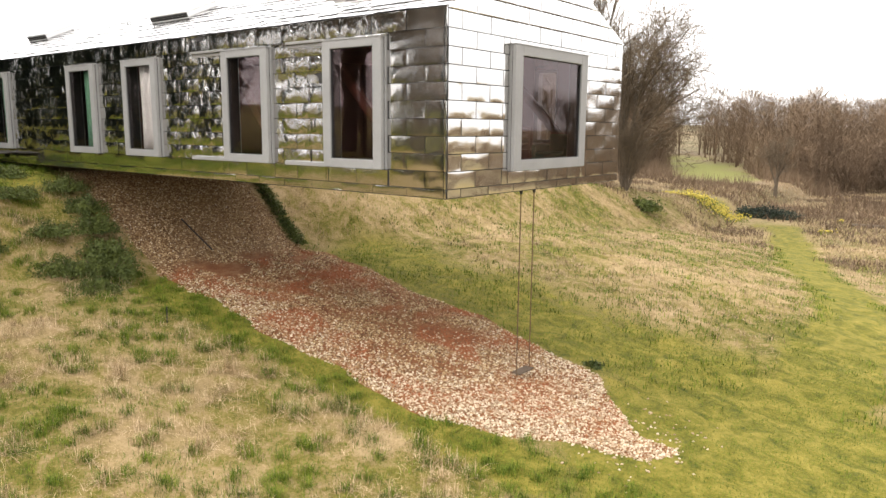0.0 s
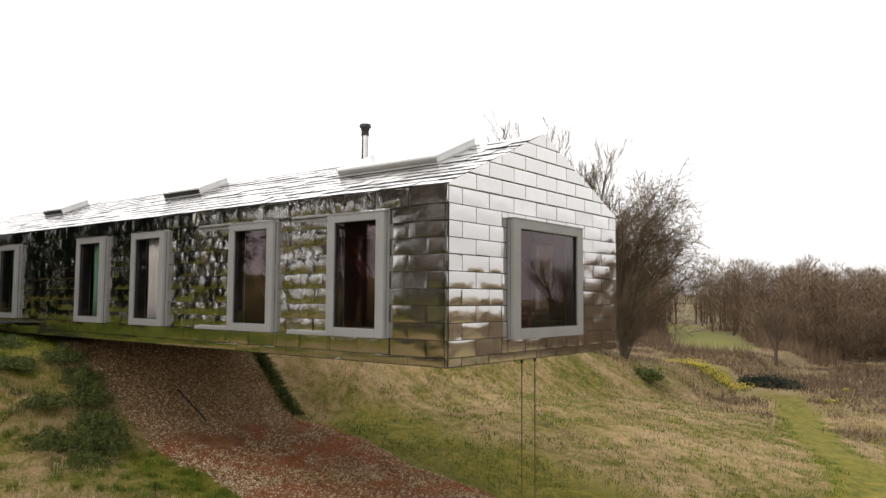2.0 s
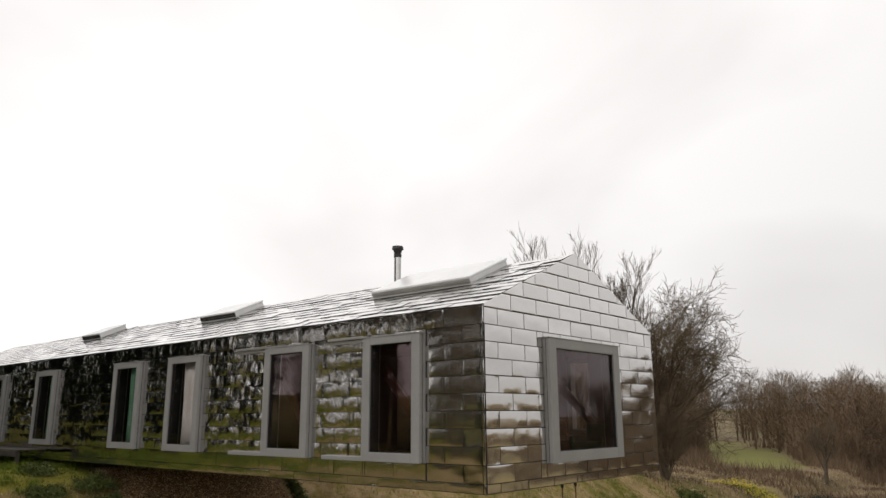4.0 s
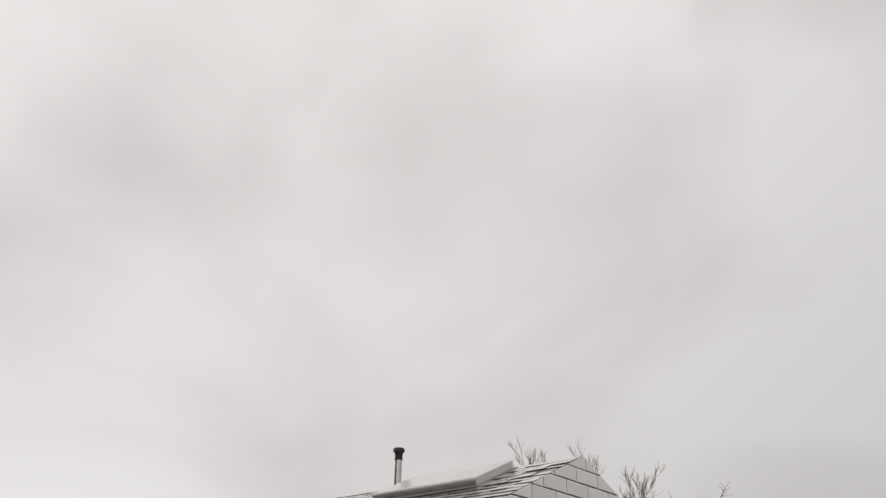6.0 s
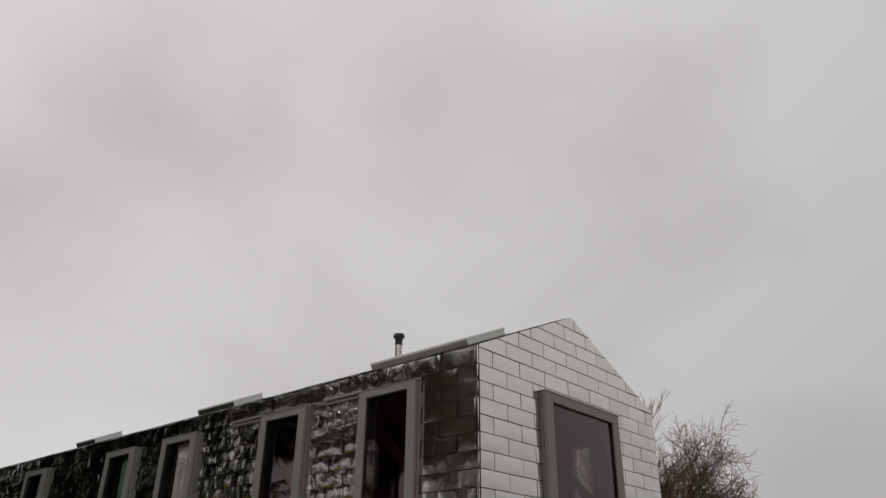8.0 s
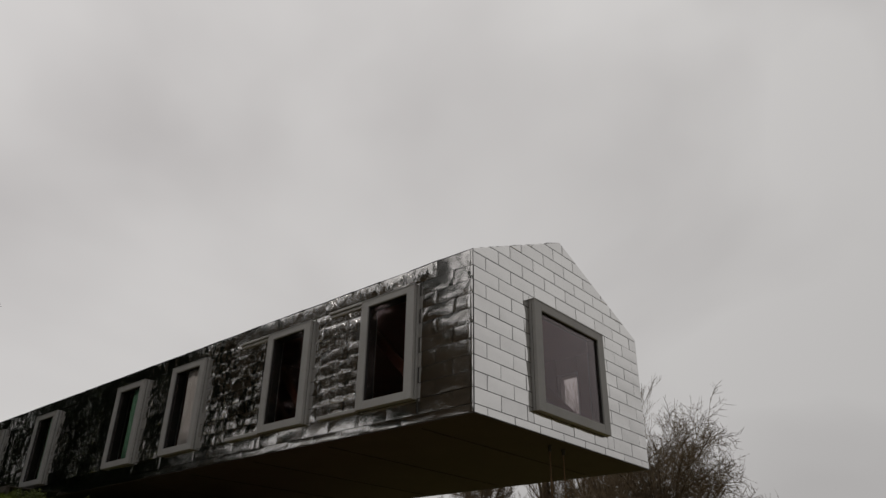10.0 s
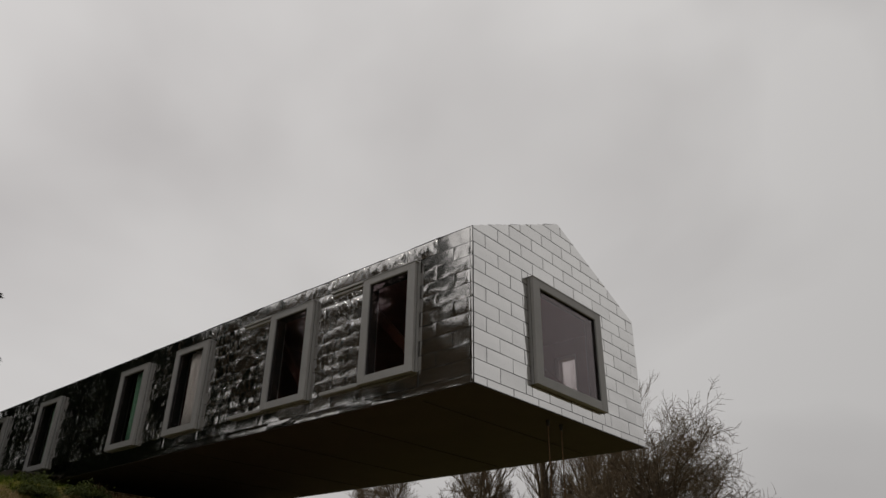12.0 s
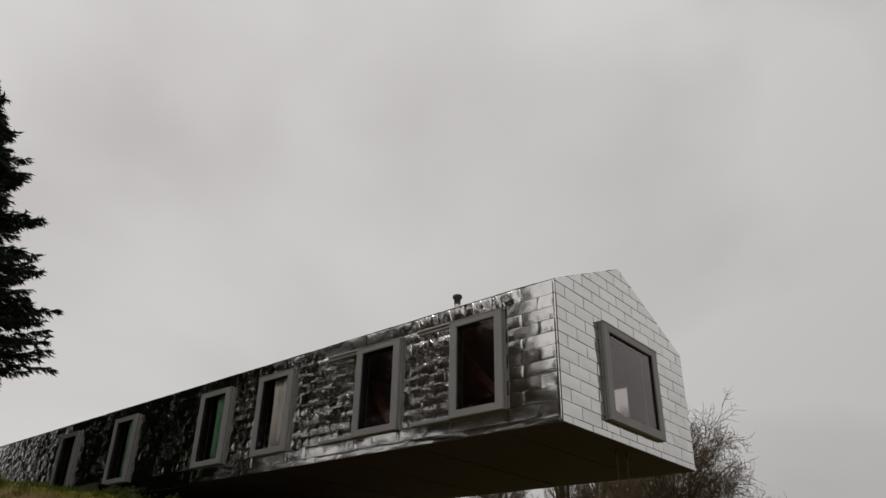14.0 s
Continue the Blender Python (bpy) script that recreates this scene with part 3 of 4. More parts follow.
# rails on which the shutters slide
for a, b in ((-4.25, -3.09), (-7.75, -6.49)):
    part("top_rail", boxes(((a, -0.10, 2.945), (b, -0.016, 3.0)), ((a + 0.02, -0.06, 2.87), (b, -0.016, 2.935)), bevel=0.004), M_LEAD, wall_front, "grey sliding shutter rail")
    part("bottom_rail", boxes(((a - 0.09, -0.11, 0.465), (b, -0.016, 0.55)), bevel=0.01), M_FRAME, wall_front, "pale sliding shutter rail")


def skylight(a, b, v0, v1, rise, face):
    """A raised box skylight on the front roof slope, from a to b along the house."""
    ob = new("skylight")
    ob.parent = roof_front
    ob.matrix_local = ROOF
    tagged(ob, "raised skylight with a white glazed top")
    t = 0.07
    part("kerb", boxes(((a, v0, 0.0), (b, v0 + t, rise)), ((a, v1 - t, 0.0), (b, v1, rise)), ((a, v0 + t, 0.0), (a + t, v1 - t, rise)), ((b - t, v0 + t, 0.0), (b, v1 - t, rise)), bevel=0.012), M_OPAL, ob)
    part("front_louvre", boxes(((a, v0 - 0.022, 0.03), (b, v0 - 0.002, rise * 0.5)), ((a, v0 - 0.03, rise * 0.55), (b, v0 - 0.002, rise)), bevel=0.004), face, ob, "dark louvred front")
    part("glazing", boxes(((a - 0.02, v0 - 0.03, rise), (b + 0.02, v1 + 0.02, rise + 0.06)), bevel=0.02), M_OPAL, ob)
    part("flashing", boxes(((a - 0.12, v0 - 0.16, 0.012), (b + 0.12, v0, 0.03)), ((b, v0, 0.012), (b + 0.12, v1, 0.03)), ((a - 0.12, v0, 0.012), (a, v1, 0.03))), M_LEAD, ob)
    return ob


skylight(-4.85, -1.75, 2.05, 3.60, 0.14, M_LEAD)
skylight(-13.3, -11.35, 2.45, 3.55, 0.16, M_COWL)
skylight(-22.1, -20.6, 2.5, 3.6, 0.16, M_COWL)

flue = thing("chimney_flue", "slim steel flue with a dark cowl on the roof", "chimney", at=(-6.66, 4.56, 4.25))
part("pipe", add_tube(bmesh.new(), (0, 0, 0), (0, 0, 1.72), 0.105, 0.105, 20), M_FLUE, flue)
part("collar", add_tube(bmesh.new(), (0, 0, 1.70), (0, 0, 1.80), 0.115, 0.115, 20), M_COWL, flue)
part("base_flashing", add_tube(bmesh.new(), (0, 0, 0.0), (0, 0, 0.25), 0.22, 0.115, 20), M_LEAD, flue)
part("neck", add_tube(bmesh.new(), (0, 0, 1.80), (0, 0, 1.93), 0.10, 0.135, 20), M_COWL, flue)
part("cowl", add_tube(bmesh.new(), (0, 0, 1.955), (0, 0, 2.04), 0.175, 0.16, 20), M_COWL, flue, "dark cowl")
part("cowl_rim", add_tube(bmesh.new(), (0, 0, 1.925), (0, 0, 1.955), 0.135, 0.175, 20), M_COWL, flue)

# ---------------------------------------------------------------- rooms behind the windows
part("partition", boxes(((-8.85, 0.27, 0.3), (-8.73, WIDTH - 0.27, EAVE - 0.14))), M_WALL_IN, house, "plum painted partition")
part("partition", boxes(((-16.6, 0.27, 0.3), (-16.48, WIDTH - 0.27, EAVE - 0.14))), M_WALL_IN, house)
part("lining", boxes(((-LENGTH + 0.27, WIDTH - 0.285, 0.3), (BACK_WINDOWS[1][0], WIDTH - 0.262, EAVE - 0.14)), ((BACK_WINDOWS[1][1], WIDTH - 0.285, 0.3), (BACK_WINDOWS[0][0], WIDTH - 0.262, EAVE - 0.14)),
                     ((BACK_WINDOWS[0][1], WIDTH - 0.285, 0.3), (-0.27, WIDTH - 0.262, EAVE - 0.14))), M_WALL_IN, house)


def brace(a, b, r=0.11):
    a, b = Vector(a), Vector(b)
    d = b - a
    m = Matrix.Translation((a + b) / 2) @ d.to_track_quat("X", "Z").to_matrix().to_4x4()
    bm = bmesh.new()
    bmesh.ops.create_cube(bm, size=1.0, matrix=m @ Matrix.Diagonal((d.length, 0.10, 2 * r, 1)))
    bmesh.ops.bevel(bm, geom=list(bm.edges), offset=0.012, segments=2, affect="EDGES")
    return part("brace", bm, M_WOOD_RED, house, "red-brown diagonal timber brace")


brace((-3.9, 0.75, 2.95), (-2.1, 0.75, 1.05))
brace((-2.9, 6.2, 2.75), (-0.75, 6.2, 0.6))
brace((-7.4, 0.75, 2.95), (-5.9, 0.75, 1.05))
part("post", boxes(((-0.85, 6.12, 0.3), (-0.62, 6.30, 3.2)), bevel=0.012), M_WOOD_RED, house)


def curtain(x0, x1, y, z0, z1, mat, label):
    n = max(12, int((x1 - x0) / 0.025))
    verts, faces = [], []
    for j in range(5):
        for i in range(n + 1):
            u = i / n
            verts.append((x0 + u * (x1 - x0), y + 0.035 * math.sin(u * n * 0.55) + 0.012 * math.sin(u * 17 + j), z0 + (z1 - z0) * j / 4))
    m = n + 1
    for j in range(4):
        for i in range(n):
            faces.append((j * m + i, j * m + i + 1, j * m + m + i + 1, j * m + m + i))
    me = mesh_from("curtain", verts, faces)
    for p in me.polygons:
        p.use_smooth = True
    ob = link("curtain", me, mat, None)
    sol = ob.modifiers.new("thick", "SOLIDIFY")
    sol.thickness = 0.006
    return tagged(ob, label, "curtain")


curtain(-13.32, -12.72, 0.03, 0.60, 2.80, M_CURTAIN_G, "green curtain hanging behind a tall window")
curtain(-10.28, -9.44, 0.03, 0.60, 2.80, M_CURTAIN_W, "white curtain hanging behind a tall window")
curtain(-19.1, -18.5, 0.03, 0.60, 2.80, M_CURTAIN_G, "green curtain hanging behind a tall window")


def dining_chair(m):
    ob = thing("dining_chair", "red-brown wooden ladder-back chair near the gable window", "chair", "chairs in the end room")
    w, d = 0.46, 0.44
    part("seat", boxes(((-w / 2, -d / 2, 0.43), (w / 2, d / 2, 0.47)), bevel=0.01), M_WOOD_RED, ob)
    for x, y, h in ((-w / 2, -d / 2, 1.02), (w / 2 - 0.04, -d / 2, 1.02), (-w / 2, d / 2 - 0.04, 0.43), (w / 2 - 0.04, d / 2 - 0.04, 0.43)):
        part("leg", boxes(((x, y, 0), (x + 0.04, y + 0.04, h)), bevel=0.006), M_WOOD_RED, ob)
    for z in (0.58, 0.72, 0.86, 0.97):
        part("slat", boxes(((-w / 2 + 0.04, -d / 2 + 0.01, z), (w / 2 - 0.04, -d / 2 + 0.03, z + 0.05)), bevel=0.004), M_WOOD_RED, ob)
    ob.matrix_world = m
    return ob


chair = dining_chair(pose(-1.55, 4.9, 0.30, 0, 0, 25))
copy_thing(chair, pose(-2.3, 4.1, 0.30, 0, 0, 100))
sofa = thing("armchair", "dark green upholstered armchair by the gable window", "armchair", at=(-0.95, 5.6, 0.30))
part("seat", boxes(((-0.4, -0.4, 0.12), (0.4, 0.4, 0.42)), bevel=0.05), M_GREEN_CLOTH, sofa)
part("backrest", boxes(((-0.4, 0.28, 0.42), (0.4, 0.45, 0.85)), bevel=0.06), M_GREEN_CLOTH, sofa)
for x in (-0.5, 0.38):
    part("armrest", boxes(((x, -0.4, 0.10), (x + 0.12, 0.4, 0.58)), bevel=0.04), M_GREEN_CLOTH, sofa)
for x in (-0.38, 0.33):
    for y in (-0.36, 0.31):
        part("leg", boxes(((x, y, 0.0), (x + 0.05, y + 0.05, 0.12))), M_WOOD_RED, sofa)

# ---------------------------------------------------------------- swing under the gable end
SWING = (-0.42, 3.45)
seat_z = -4.24
swing = thing("rope_swing", "plank swing on two long ropes below the house end", "swing", at=(SWING[0], SWING[1], seat_z))
part("seat", boxes(((-0.12, -0.30, 0.0), (0.12, 0.30, 0.035)), bevel=0.008), M_PLANK, swing, "weathered grey plank seat")
for y in (-0.27, 0.27):
    part("rope", add_tube(bmesh.new(), (0, y, -0.05), (0, y, -seat_z - 0.02), 0.013, 0.013, 8), M_ROPE, swing)
    part("hook", add_tube(bmesh.new(), (0, y, -seat_z - 0.14), (0, y, -seat_z - 0.012), 0.03, 0.045, 8), M_COWL, swing)

# timber step beside the far part of the long wall
deck = thing("entrance_deck", "low dark timber deck beside the long wall", "deck", at=(-18.6, -0.06, 0.0))
for i in range(6):
    part("board", boxes(((-6.0, -0.16 * (i + 1) + 0.01, 0.30), (0.0, -0.16 * i, 0.335)), bevel=0.005), M_DECK, deck)
part("fascia", boxes(((-6.0, -0.98, 0.12), (0.02, -0.95, 0.29)), bevel=0.004), M_DECK, deck)
for x in (-5.8, -3.0, -0.15):
    part("post", boxes(((x, -0.92, float(height(-18.6 + x, -1.0)) - 0.2), (x + 0.1, -0.82, 0.30))), M_DECK, deck)

# ---------------------------------------------------------------- trees
def tree_arrays(seed, tall, spread, limbs, levels, kids, trunk, twig=0.008, up=0.55, droop=0.0, stems=1, fork=0.25):
    """Corners and triangles of a bare tree: tapered trunk, limbs and twigs, as three to six sided tubes. Returns trunk and twig meshes' arrays."""
    rng = random.Random(seed)
    out = {"trunk": ([], []), "crown": ([], [])}

    def tube(kind, pts, r0, r1, sides):
        V, F = out[kind]
        base = len(V)
        n = len(pts)
        for i, p in enumerate(pts):
            d = (pts[min(i + 1, n - 1)] - pts[max(i - 1, 0)]).normalized()
            a = d.orthogonal().normalized()
            b = d.cross(a)
            r = r0 + (r1 - r0) * i / (n - 1)
            for k in range(sides):
                t = 2 * math.pi * k / sides
                V.append(p + (a * math.cos(t) + b * math.sin(t)) * r)
        for i in range(n - 1):
            for k in range(sides):
                j = (k + 1) % sides
                q = base + i * sides
                F.append((q + k, q + j, q + sides + j))
                F.append((q + k, q + sides + j, q + sides + k))

    def grow(start, way, length, r, level):
        steps = 4 if level < 2 else 3
        pts, d, p = [start], way.copy(), start.copy()
        for _ in range(steps):
            d = (d + Vector((rng.uniform(-1, 1), rng.uniform(-1, 1), rng.uniform(-1, 1))) * (0.16 if level < 2 else 0.22) + Vector((0, 0, up * 0.16 - droop * 0.12 * level))).normalized()
            p = p + d * (length / steps)
            pts.append(p.copy())
        last = level >= levels
        tube("trunk" if level < 2 else "crown", pts, r, max(r * (0.3 if last else 0.55), twig * 0.5), (6, 5, 4, 3, 3, 3)[min(level, 5)])
        if last:
            return
        for i in range(kids[level]):
            f = fork + (1 - fork) * (i + rng.random()) / kids[level]
            k = min(int(f * steps), steps - 1)
            at = pts[k].lerp(pts[k + 1], f * steps - k)
            axis_ = (pts[k + 1] - pts[k]).normalized()
            side = axis_.orthogonal().normalized()
            side.rotate(Matrix.Rotation(rng.uniform(0, 2 * math.pi), 3, axis_))
            ang = rng.uniform(0.40, 1.25) * spread
            nd = (axis_ * math.cos(ang) + side * math.sin(ang) + Vector((0, 0, up * 0.35))).normalized()
            grow(at, nd, length * rng.uniform(0.48, 0.72) * (1.15 - 0.45 * f), max(r * rng.uniform(0.38, 0.55) * (1 - 0.45 * f), twig), level + 1)

    for s in range(stems):
        lean = Vector((rng.uniform(-1, 1), rng.uniform(-1, 1), 0)) * (0.10 if stems == 1 else 0.26)
        grow(Vector((lean.x * 0.6, lean.y * 0.6, -0.1)), (Vector((0, 0, 1)) + lean).normalized(), tall * limbs * rng.uniform(0.85, 1.0), trunk / (stems ** 0.5), 0)
    k = tall / max(v.z for V, _ in out.values() for v in V)
    return {kind: ([v * k for v in V], F) for kind, (V, F) in out.items()}


def bare_tree(name, label, at, **spec):
    arrays = tree_arrays(**spec)
    ob = thing(name, label, "tree", at=(at[0], at[1], float(height(at[0], at[1]))))
    for kind, mat in (("trunk", M_BARK), ("crown", M_TWIG)):
        V, F = arrays[kind]
        me = tri_mesh(kind, [tuple(v) for v in V], F)
        for p in me.polygons:
            p.use_smooth = True
        link(kind, me, mat, ob)
    return ob


willow = bare_tree("bare_tree", "wide many-stemmed bare winter tree beyond the house", (-13.8, 38.1), seed=12, tall=14.5, spread=1.06, limbs=0.5, levels=4, kids=(9, 7, 6, 4), trunk=0.28,
                   twig=0.010, stems=5, up=0.14, fork=0.2)
shoots = bare_tree("bare_tree", "thicket of thin upright shoots round the foot of a bare tree", (-13.5, 37.2), seed=44, tall=5.4, spread=0.7, limbs=0.6, levels=3, kids=(6, 5, 4), trunk=0.16, twig=0.010, stems=16, up=0.5, fork=0.1)
tall_tree = bare_tree("bare_tree", "tall slender bare winter tree behind the house", (-24.6, 40.0), seed=9, tall=18.6, spread=0.6, limbs=0.62, levels=4, kids=(10, 6, 5, 5), trunk=0.26, twig=0.011, up=0.8)
oak = bare_tree("bare_tree", "spreading bare winter tree behind the house", (-29.0, 38.5), seed=21, tall=11.0, spread=0.95, limbs=0.55, levels=4, kids=(9, 7, 6, 6), trunk=0.26, twig=0.011, up=0.4)
tagged(willow, group="bare trees"), tagged(shoots, group="bare trees"), tagged(tall_tree, group="bare trees"), tagged(oak, group="bare trees")


def plant(src, x, y, turn, scale, slim=1.0):
    ob = copy_thing(src, pose(0, 0, 0))
    ob.matrix_basis = Matrix.LocRotScale((x, y, float(height(x, y))), Euler((0, 0, radians(turn))), (scale * slim, scale * slim, scale))
    return ob


plant(tall_tree, -23.0, 42.0, 20, 1.0)
plant(tall_tree, -18.4, 37.8, 130, 0.92)
plant(tall_tree, -15.0, 35.5, 250, 0.72)
plant(tall_tree, -36.3, 43.5, 60, 0.97)
for x, y, a, s in ((-37.0, 36.5, 40, 0.95), (-23.6, 41.5, 170, 0.95), (-18.6, 43.5, 290, 1.0), (-33.0, 46.0, 10, 1.0), (-45.0, 40.0, 220, 1.0), (-26.0, 48.0, 100, 1.05)):
    plant(oak, x, y, a, s)
for x, y, a, s in ((21.0, 41.0, 15, 1.0), (18.0, 47.0, 310, 1.1)):
    plant(oak, x, y, a, s)["label"] = "bare winter tree across the valley from the gable"
for x, y, a, s in ((-15.0, -17.0, 30, 1.2), (-22.0, -19.0, 140, 1.3), (-30.0, -14.0, 260, 1.25)):
    plant(oak, x, y, a, s)["label"] = "bare winter tree among dark spruces"
sapling = plant(oak, -12.3, 72.0, 75, 0.6)
sapling["label"] = "small pale bare tree standing in the valley"


def leaf_clump(name, label, at, size, count, mat, category, seed, leaf=0.07):
    """A low bush: many small leaves over an uneven mound, with short stems."""
    rng = np.random.default_rng(seed)
    d = rng.normal(size=(count, 3))
    d[:, 2] = np.abs(d[:, 2])
    d /= np.linalg.norm(d, axis=1)[:, None]
    lump = 0.75 + 0.25 * np.sin(d[:, 0] * 5 + seed) * np.cos(d[:, 1] * 6) + 0.15 * rng.normal(size=count)
    c = d * lump[:, None] * np.array(size) * (rng.random((count, 1)) ** 0.35)
    a, b = rng.normal(size=(count, 3)), rng.normal(size=(count, 3))
    a /= np.linalg.norm(a, axis=1)[:, None]
    b /= np.linalg.norm(b, axis=1)[:, None]
    V = np.stack([c - a * leaf, c + b * leaf * 0.5, c + a * leaf, c - b * leaf * 0.5], 1).reshape(-1, 3)
    k = np.arange(count)[:, None] * 4
    T = np.concatenate([k + [0, 1, 2], k + [0, 2, 3]])
    ob = thing(name, label, category, at=(at[0], at[1], float(height(at[0], at[1])) - 0.05))
    link("foliage", tri_mesh("foliage", V, T), mat, ob)
    bm = bmesh.new()
    for i in range(7):
        t = i * 0.9
        add_tube(bm, (0, 0, -0.1), (math.cos(t) * size[0] * 0.5, math.sin(t) * size[1] * 0.5, size[2] * 0.6), 0.03, 0.008, 5)
    part("stems", bm, M_BARK, ob)
    return ob


for k, (x, y, a, b, c, n) in enumerate(((-11.5, -0.6, 1.1, 0.8, 0.65, 3200), (-12.4, -0.25, 1.0, 0.7, 0.5, 2600), (-13.3, 0.0, 0.9, 0.6, 0.45, 2200), (-14.2, 0.1, 0.9, 0.55, 0.4, 2000), (-15.1, 0.0, 0.8, 0.6, 0.35, 1600), (-12.2, -1.5, 0.9, 0.7, 0.35, 1500), (-13.6, -1.1, 0.9, 0.7, 0.32, 1500), (-15.2, -1.4, 1.0, 0.7, 0.30, 1500), (-16.8, -1.0, 1.0, 0.6, 0.30, 1500), (-10.6, -1.3, 0.7, 0.5, 0.28, 1100))):
    leaf_clump("bush", "dark green ivy and brambles on the bank by the pebbles", (x, y), (a * 1.2, b * 1.25, c * 1.35), n * 2, M_BUSH, "bush", 3 + k, 0.045)
leaf_clump("bush", "small green bush on the grass bank", (-13.4, -2.8), (0.5, 0.5, 0.4), 800, M_BUSH, "bush", 11)
leaf_clump("bush", "small green bush at the top of the bank", (-19.5, -1.6), (0.6, 0.5, 0.45), 900, M_BUSH, "bush", 13)
# added leaf clumps that stand in for the shade along the bank's cut edge
for k, (x, y) in enumerate([(-11.75 - 0.27 * i, 6.42 + 0.055 * i) for i in range(12)]):
    leaf_clump("bush", "leaf clump standing in for shade on the cut bank edge", (x, y), (0.50, 0.32, 0.30), 700, M_BUSH, "bush", 31 + k, 0.045)
leaf_clump("bush", "low dark evergreen hedge in the valley", (-9.4, 57.5), (3.4, 1.6, 1.15), 9000, M_NEEDLE, "hedge", 14, 0.10)
leaf_clump("bush", "green scrub at the foot of a bare tree", (-11.4, 35.6), (1.5, 1.2, 0.8), 3000, M_BUSH, "bush", 17, 0.1)
leaf_clump("bush", "green tuft at the edge of the pebbles", (0.3, 5.6), (0.35, 0.3, 0.2), 400, M_BUSH, "bush", 19, 0.06)


def conifer(name, label, at, tall, radius, seed, whorls=34, fine=9, low=0.06, skirt=0.5, sprays=(0.3, 0.55, 0.8), wide=1.0):
    """A spruce: trunk and drooping boughs set with fans of needled twigs."""
    rng = random.Random(seed)
    V, F = [], []

    def blade(p, d, side, length, wide):
        k = len(V)
        V.extend([p - side * wide, p + side * wide, p + d * length])
        F.append((k, k + 1, k + 2))

    for w in range(whorls):
        f = low + (1 - low) * w / whorls
        z = tall * f
        reach = radius * min(1.0, (f - low) * 1.8 + skirt) * (1 - f) ** 0.85 * rng.uniform(0.75, 1.15) + 0.25
        for b in range(rng.choice((9, 10, 11))):
            t = rng.uniform(0, 2 * math.pi)
            out = Vector((math.cos(t), math.sin(t), 0))
            length = reach * rng.uniform(0.6, 1.15)
            n = max(4, int(length * fine))
            cross = Vector((-out.y, out.x, 0))
            lift, sag = rng.uniform(-0.25, 0.25), rng.uniform(-0.15, 0.22)
            for i in range(n):
                u = (i + 0.6) / n
                p = out * (length * u) + Vector((0, 0, z + lift + sag * length * u - 0.35 * length * u + 0.30 * length * u * u))
                for s in (-1, 1):
                    tl = (0.34 + 0.42 * (1 - u)) * rng.uniform(0.6, 1.25)
                    d = (out * 0.75 + cross * s * rng.uniform(0.5, 1.0) + Vector((0, 0, rng.uniform(-0.9, 0.35)))).normalized()
                    up_ = Vector((0, 0, 1)).cross(d).normalized()
                    blade(p, d, up_, tl, 0.035 * wide)
                    for q in sprays:
                        for h in (-1, 1):
                            dd = (d * 0.8 + up_ * h * 0.6 + Vector((0, 0, rng.uniform(-0.5, 0.35)))).normalized()
                            blade(p + d * tl * q, dd, dd.orthogonal().normalized(), 0.22 * wide, 0.03 * wide)
            blade(Vector((0, 0, z)), (out + Vector((0, 0, -0.12))).normalized(), cross, length * 0.95, 0.03)
    ob = thing(name, label, "tree", "dark conifers", at=(at[0], at[1], float(height(at[0], at[1]))))
    part("trunk", add_tube(bmesh.new(), (0, 0, -0.3), (0, 0, tall * 0.97), 0.30, 0.02, 10), M_BARK, ob)
    link("foliage", tri_mesh("foliage", [tuple(v) for v in V], F), M_NEEDLE, ob)
    return ob


spruce = conifer("conifer", "tall dark spruce beside the far part of the house", (-30.7, -6.2), 21.5, 8.3, 31, whorls=110, fine=8, low=0.05, skirt=0.42, wide=1.45)
pine = conifer("conifer", "tall dark pine with a clear trunk facing the long wall", (-19.0, -19.5), 20.0, 6.5, 57, whorls=26, fine=4, low=0.40, skirt=0.75, sprays=(0.5,), wide=2.0)
low_pine = conifer("conifer", "dark bushy spruce beyond the far end of the house", (-62.0, -12.5), 20.0, 7.0, 58, whorls=30, fine=4, low=0.03, skirt=0.8, sprays=(0.5,), wide=2.0)
rng_c = random.Random(61)
for row, (cx, cy, ex, ey, n, s0) in enumerate(((-44.0, -9.0, -12.0, -21.5, 9, 1.0), (-46.0, -14.0, -10.0, -27.0, 9, 1.12), (-9.0, -24.0, 2.0, -30.0, 4, 0.55), (-78.0, -18.0, -50.0, -9.5, 6, 1.1))):
    for i in range(n):
        f = (i + rng_c.uniform(-0.25, 0.25)) / max(n - 1, 1)
        x, y = cx + (ex - cx) * f, cy + (ey - cy) * f + rng_c.uniform(-0.8, 0.8)
        bare = row == 0 and x > -29 and i % 2
        kind = oak if bare else low_pine if row == 3 or (row == 0 and x < -29) else pine
        facing = plant(kind, x, y, rng_c.uniform(0, 360), (1.75 if bare else 1.0) * s0 * rng_c.uniform(0.85, 1.1) * (1.0 - 0.5 * f ** 3 * (row < 2)), 0.85)
        facing["label"] = "bare winter tree among dark spruces" if bare else "tall dark conifer facing the long wall"
for i in range(5):
    f = i / 4
    plant(low_pine, -17.0 + 11.0 * f + rng_c.uniform(-0.8, 0.8), -19.5 - 6.0 * f + rng_c.uniform(-1, 1), rng_c.uniform(0, 360), rng_c.uniform(0.24, 0.34), 1.3)["label"] = "dark bushy young spruce facing the long wall"
plant(low_pine, -19.0, 132.0, 40, 0.55)["label"] = "dark evergreen among the distant bare woods"
plant(low_pine, -26.0, 136.0, 140, 0.50)["label"] = "dark evergreen among the distant bare woods"


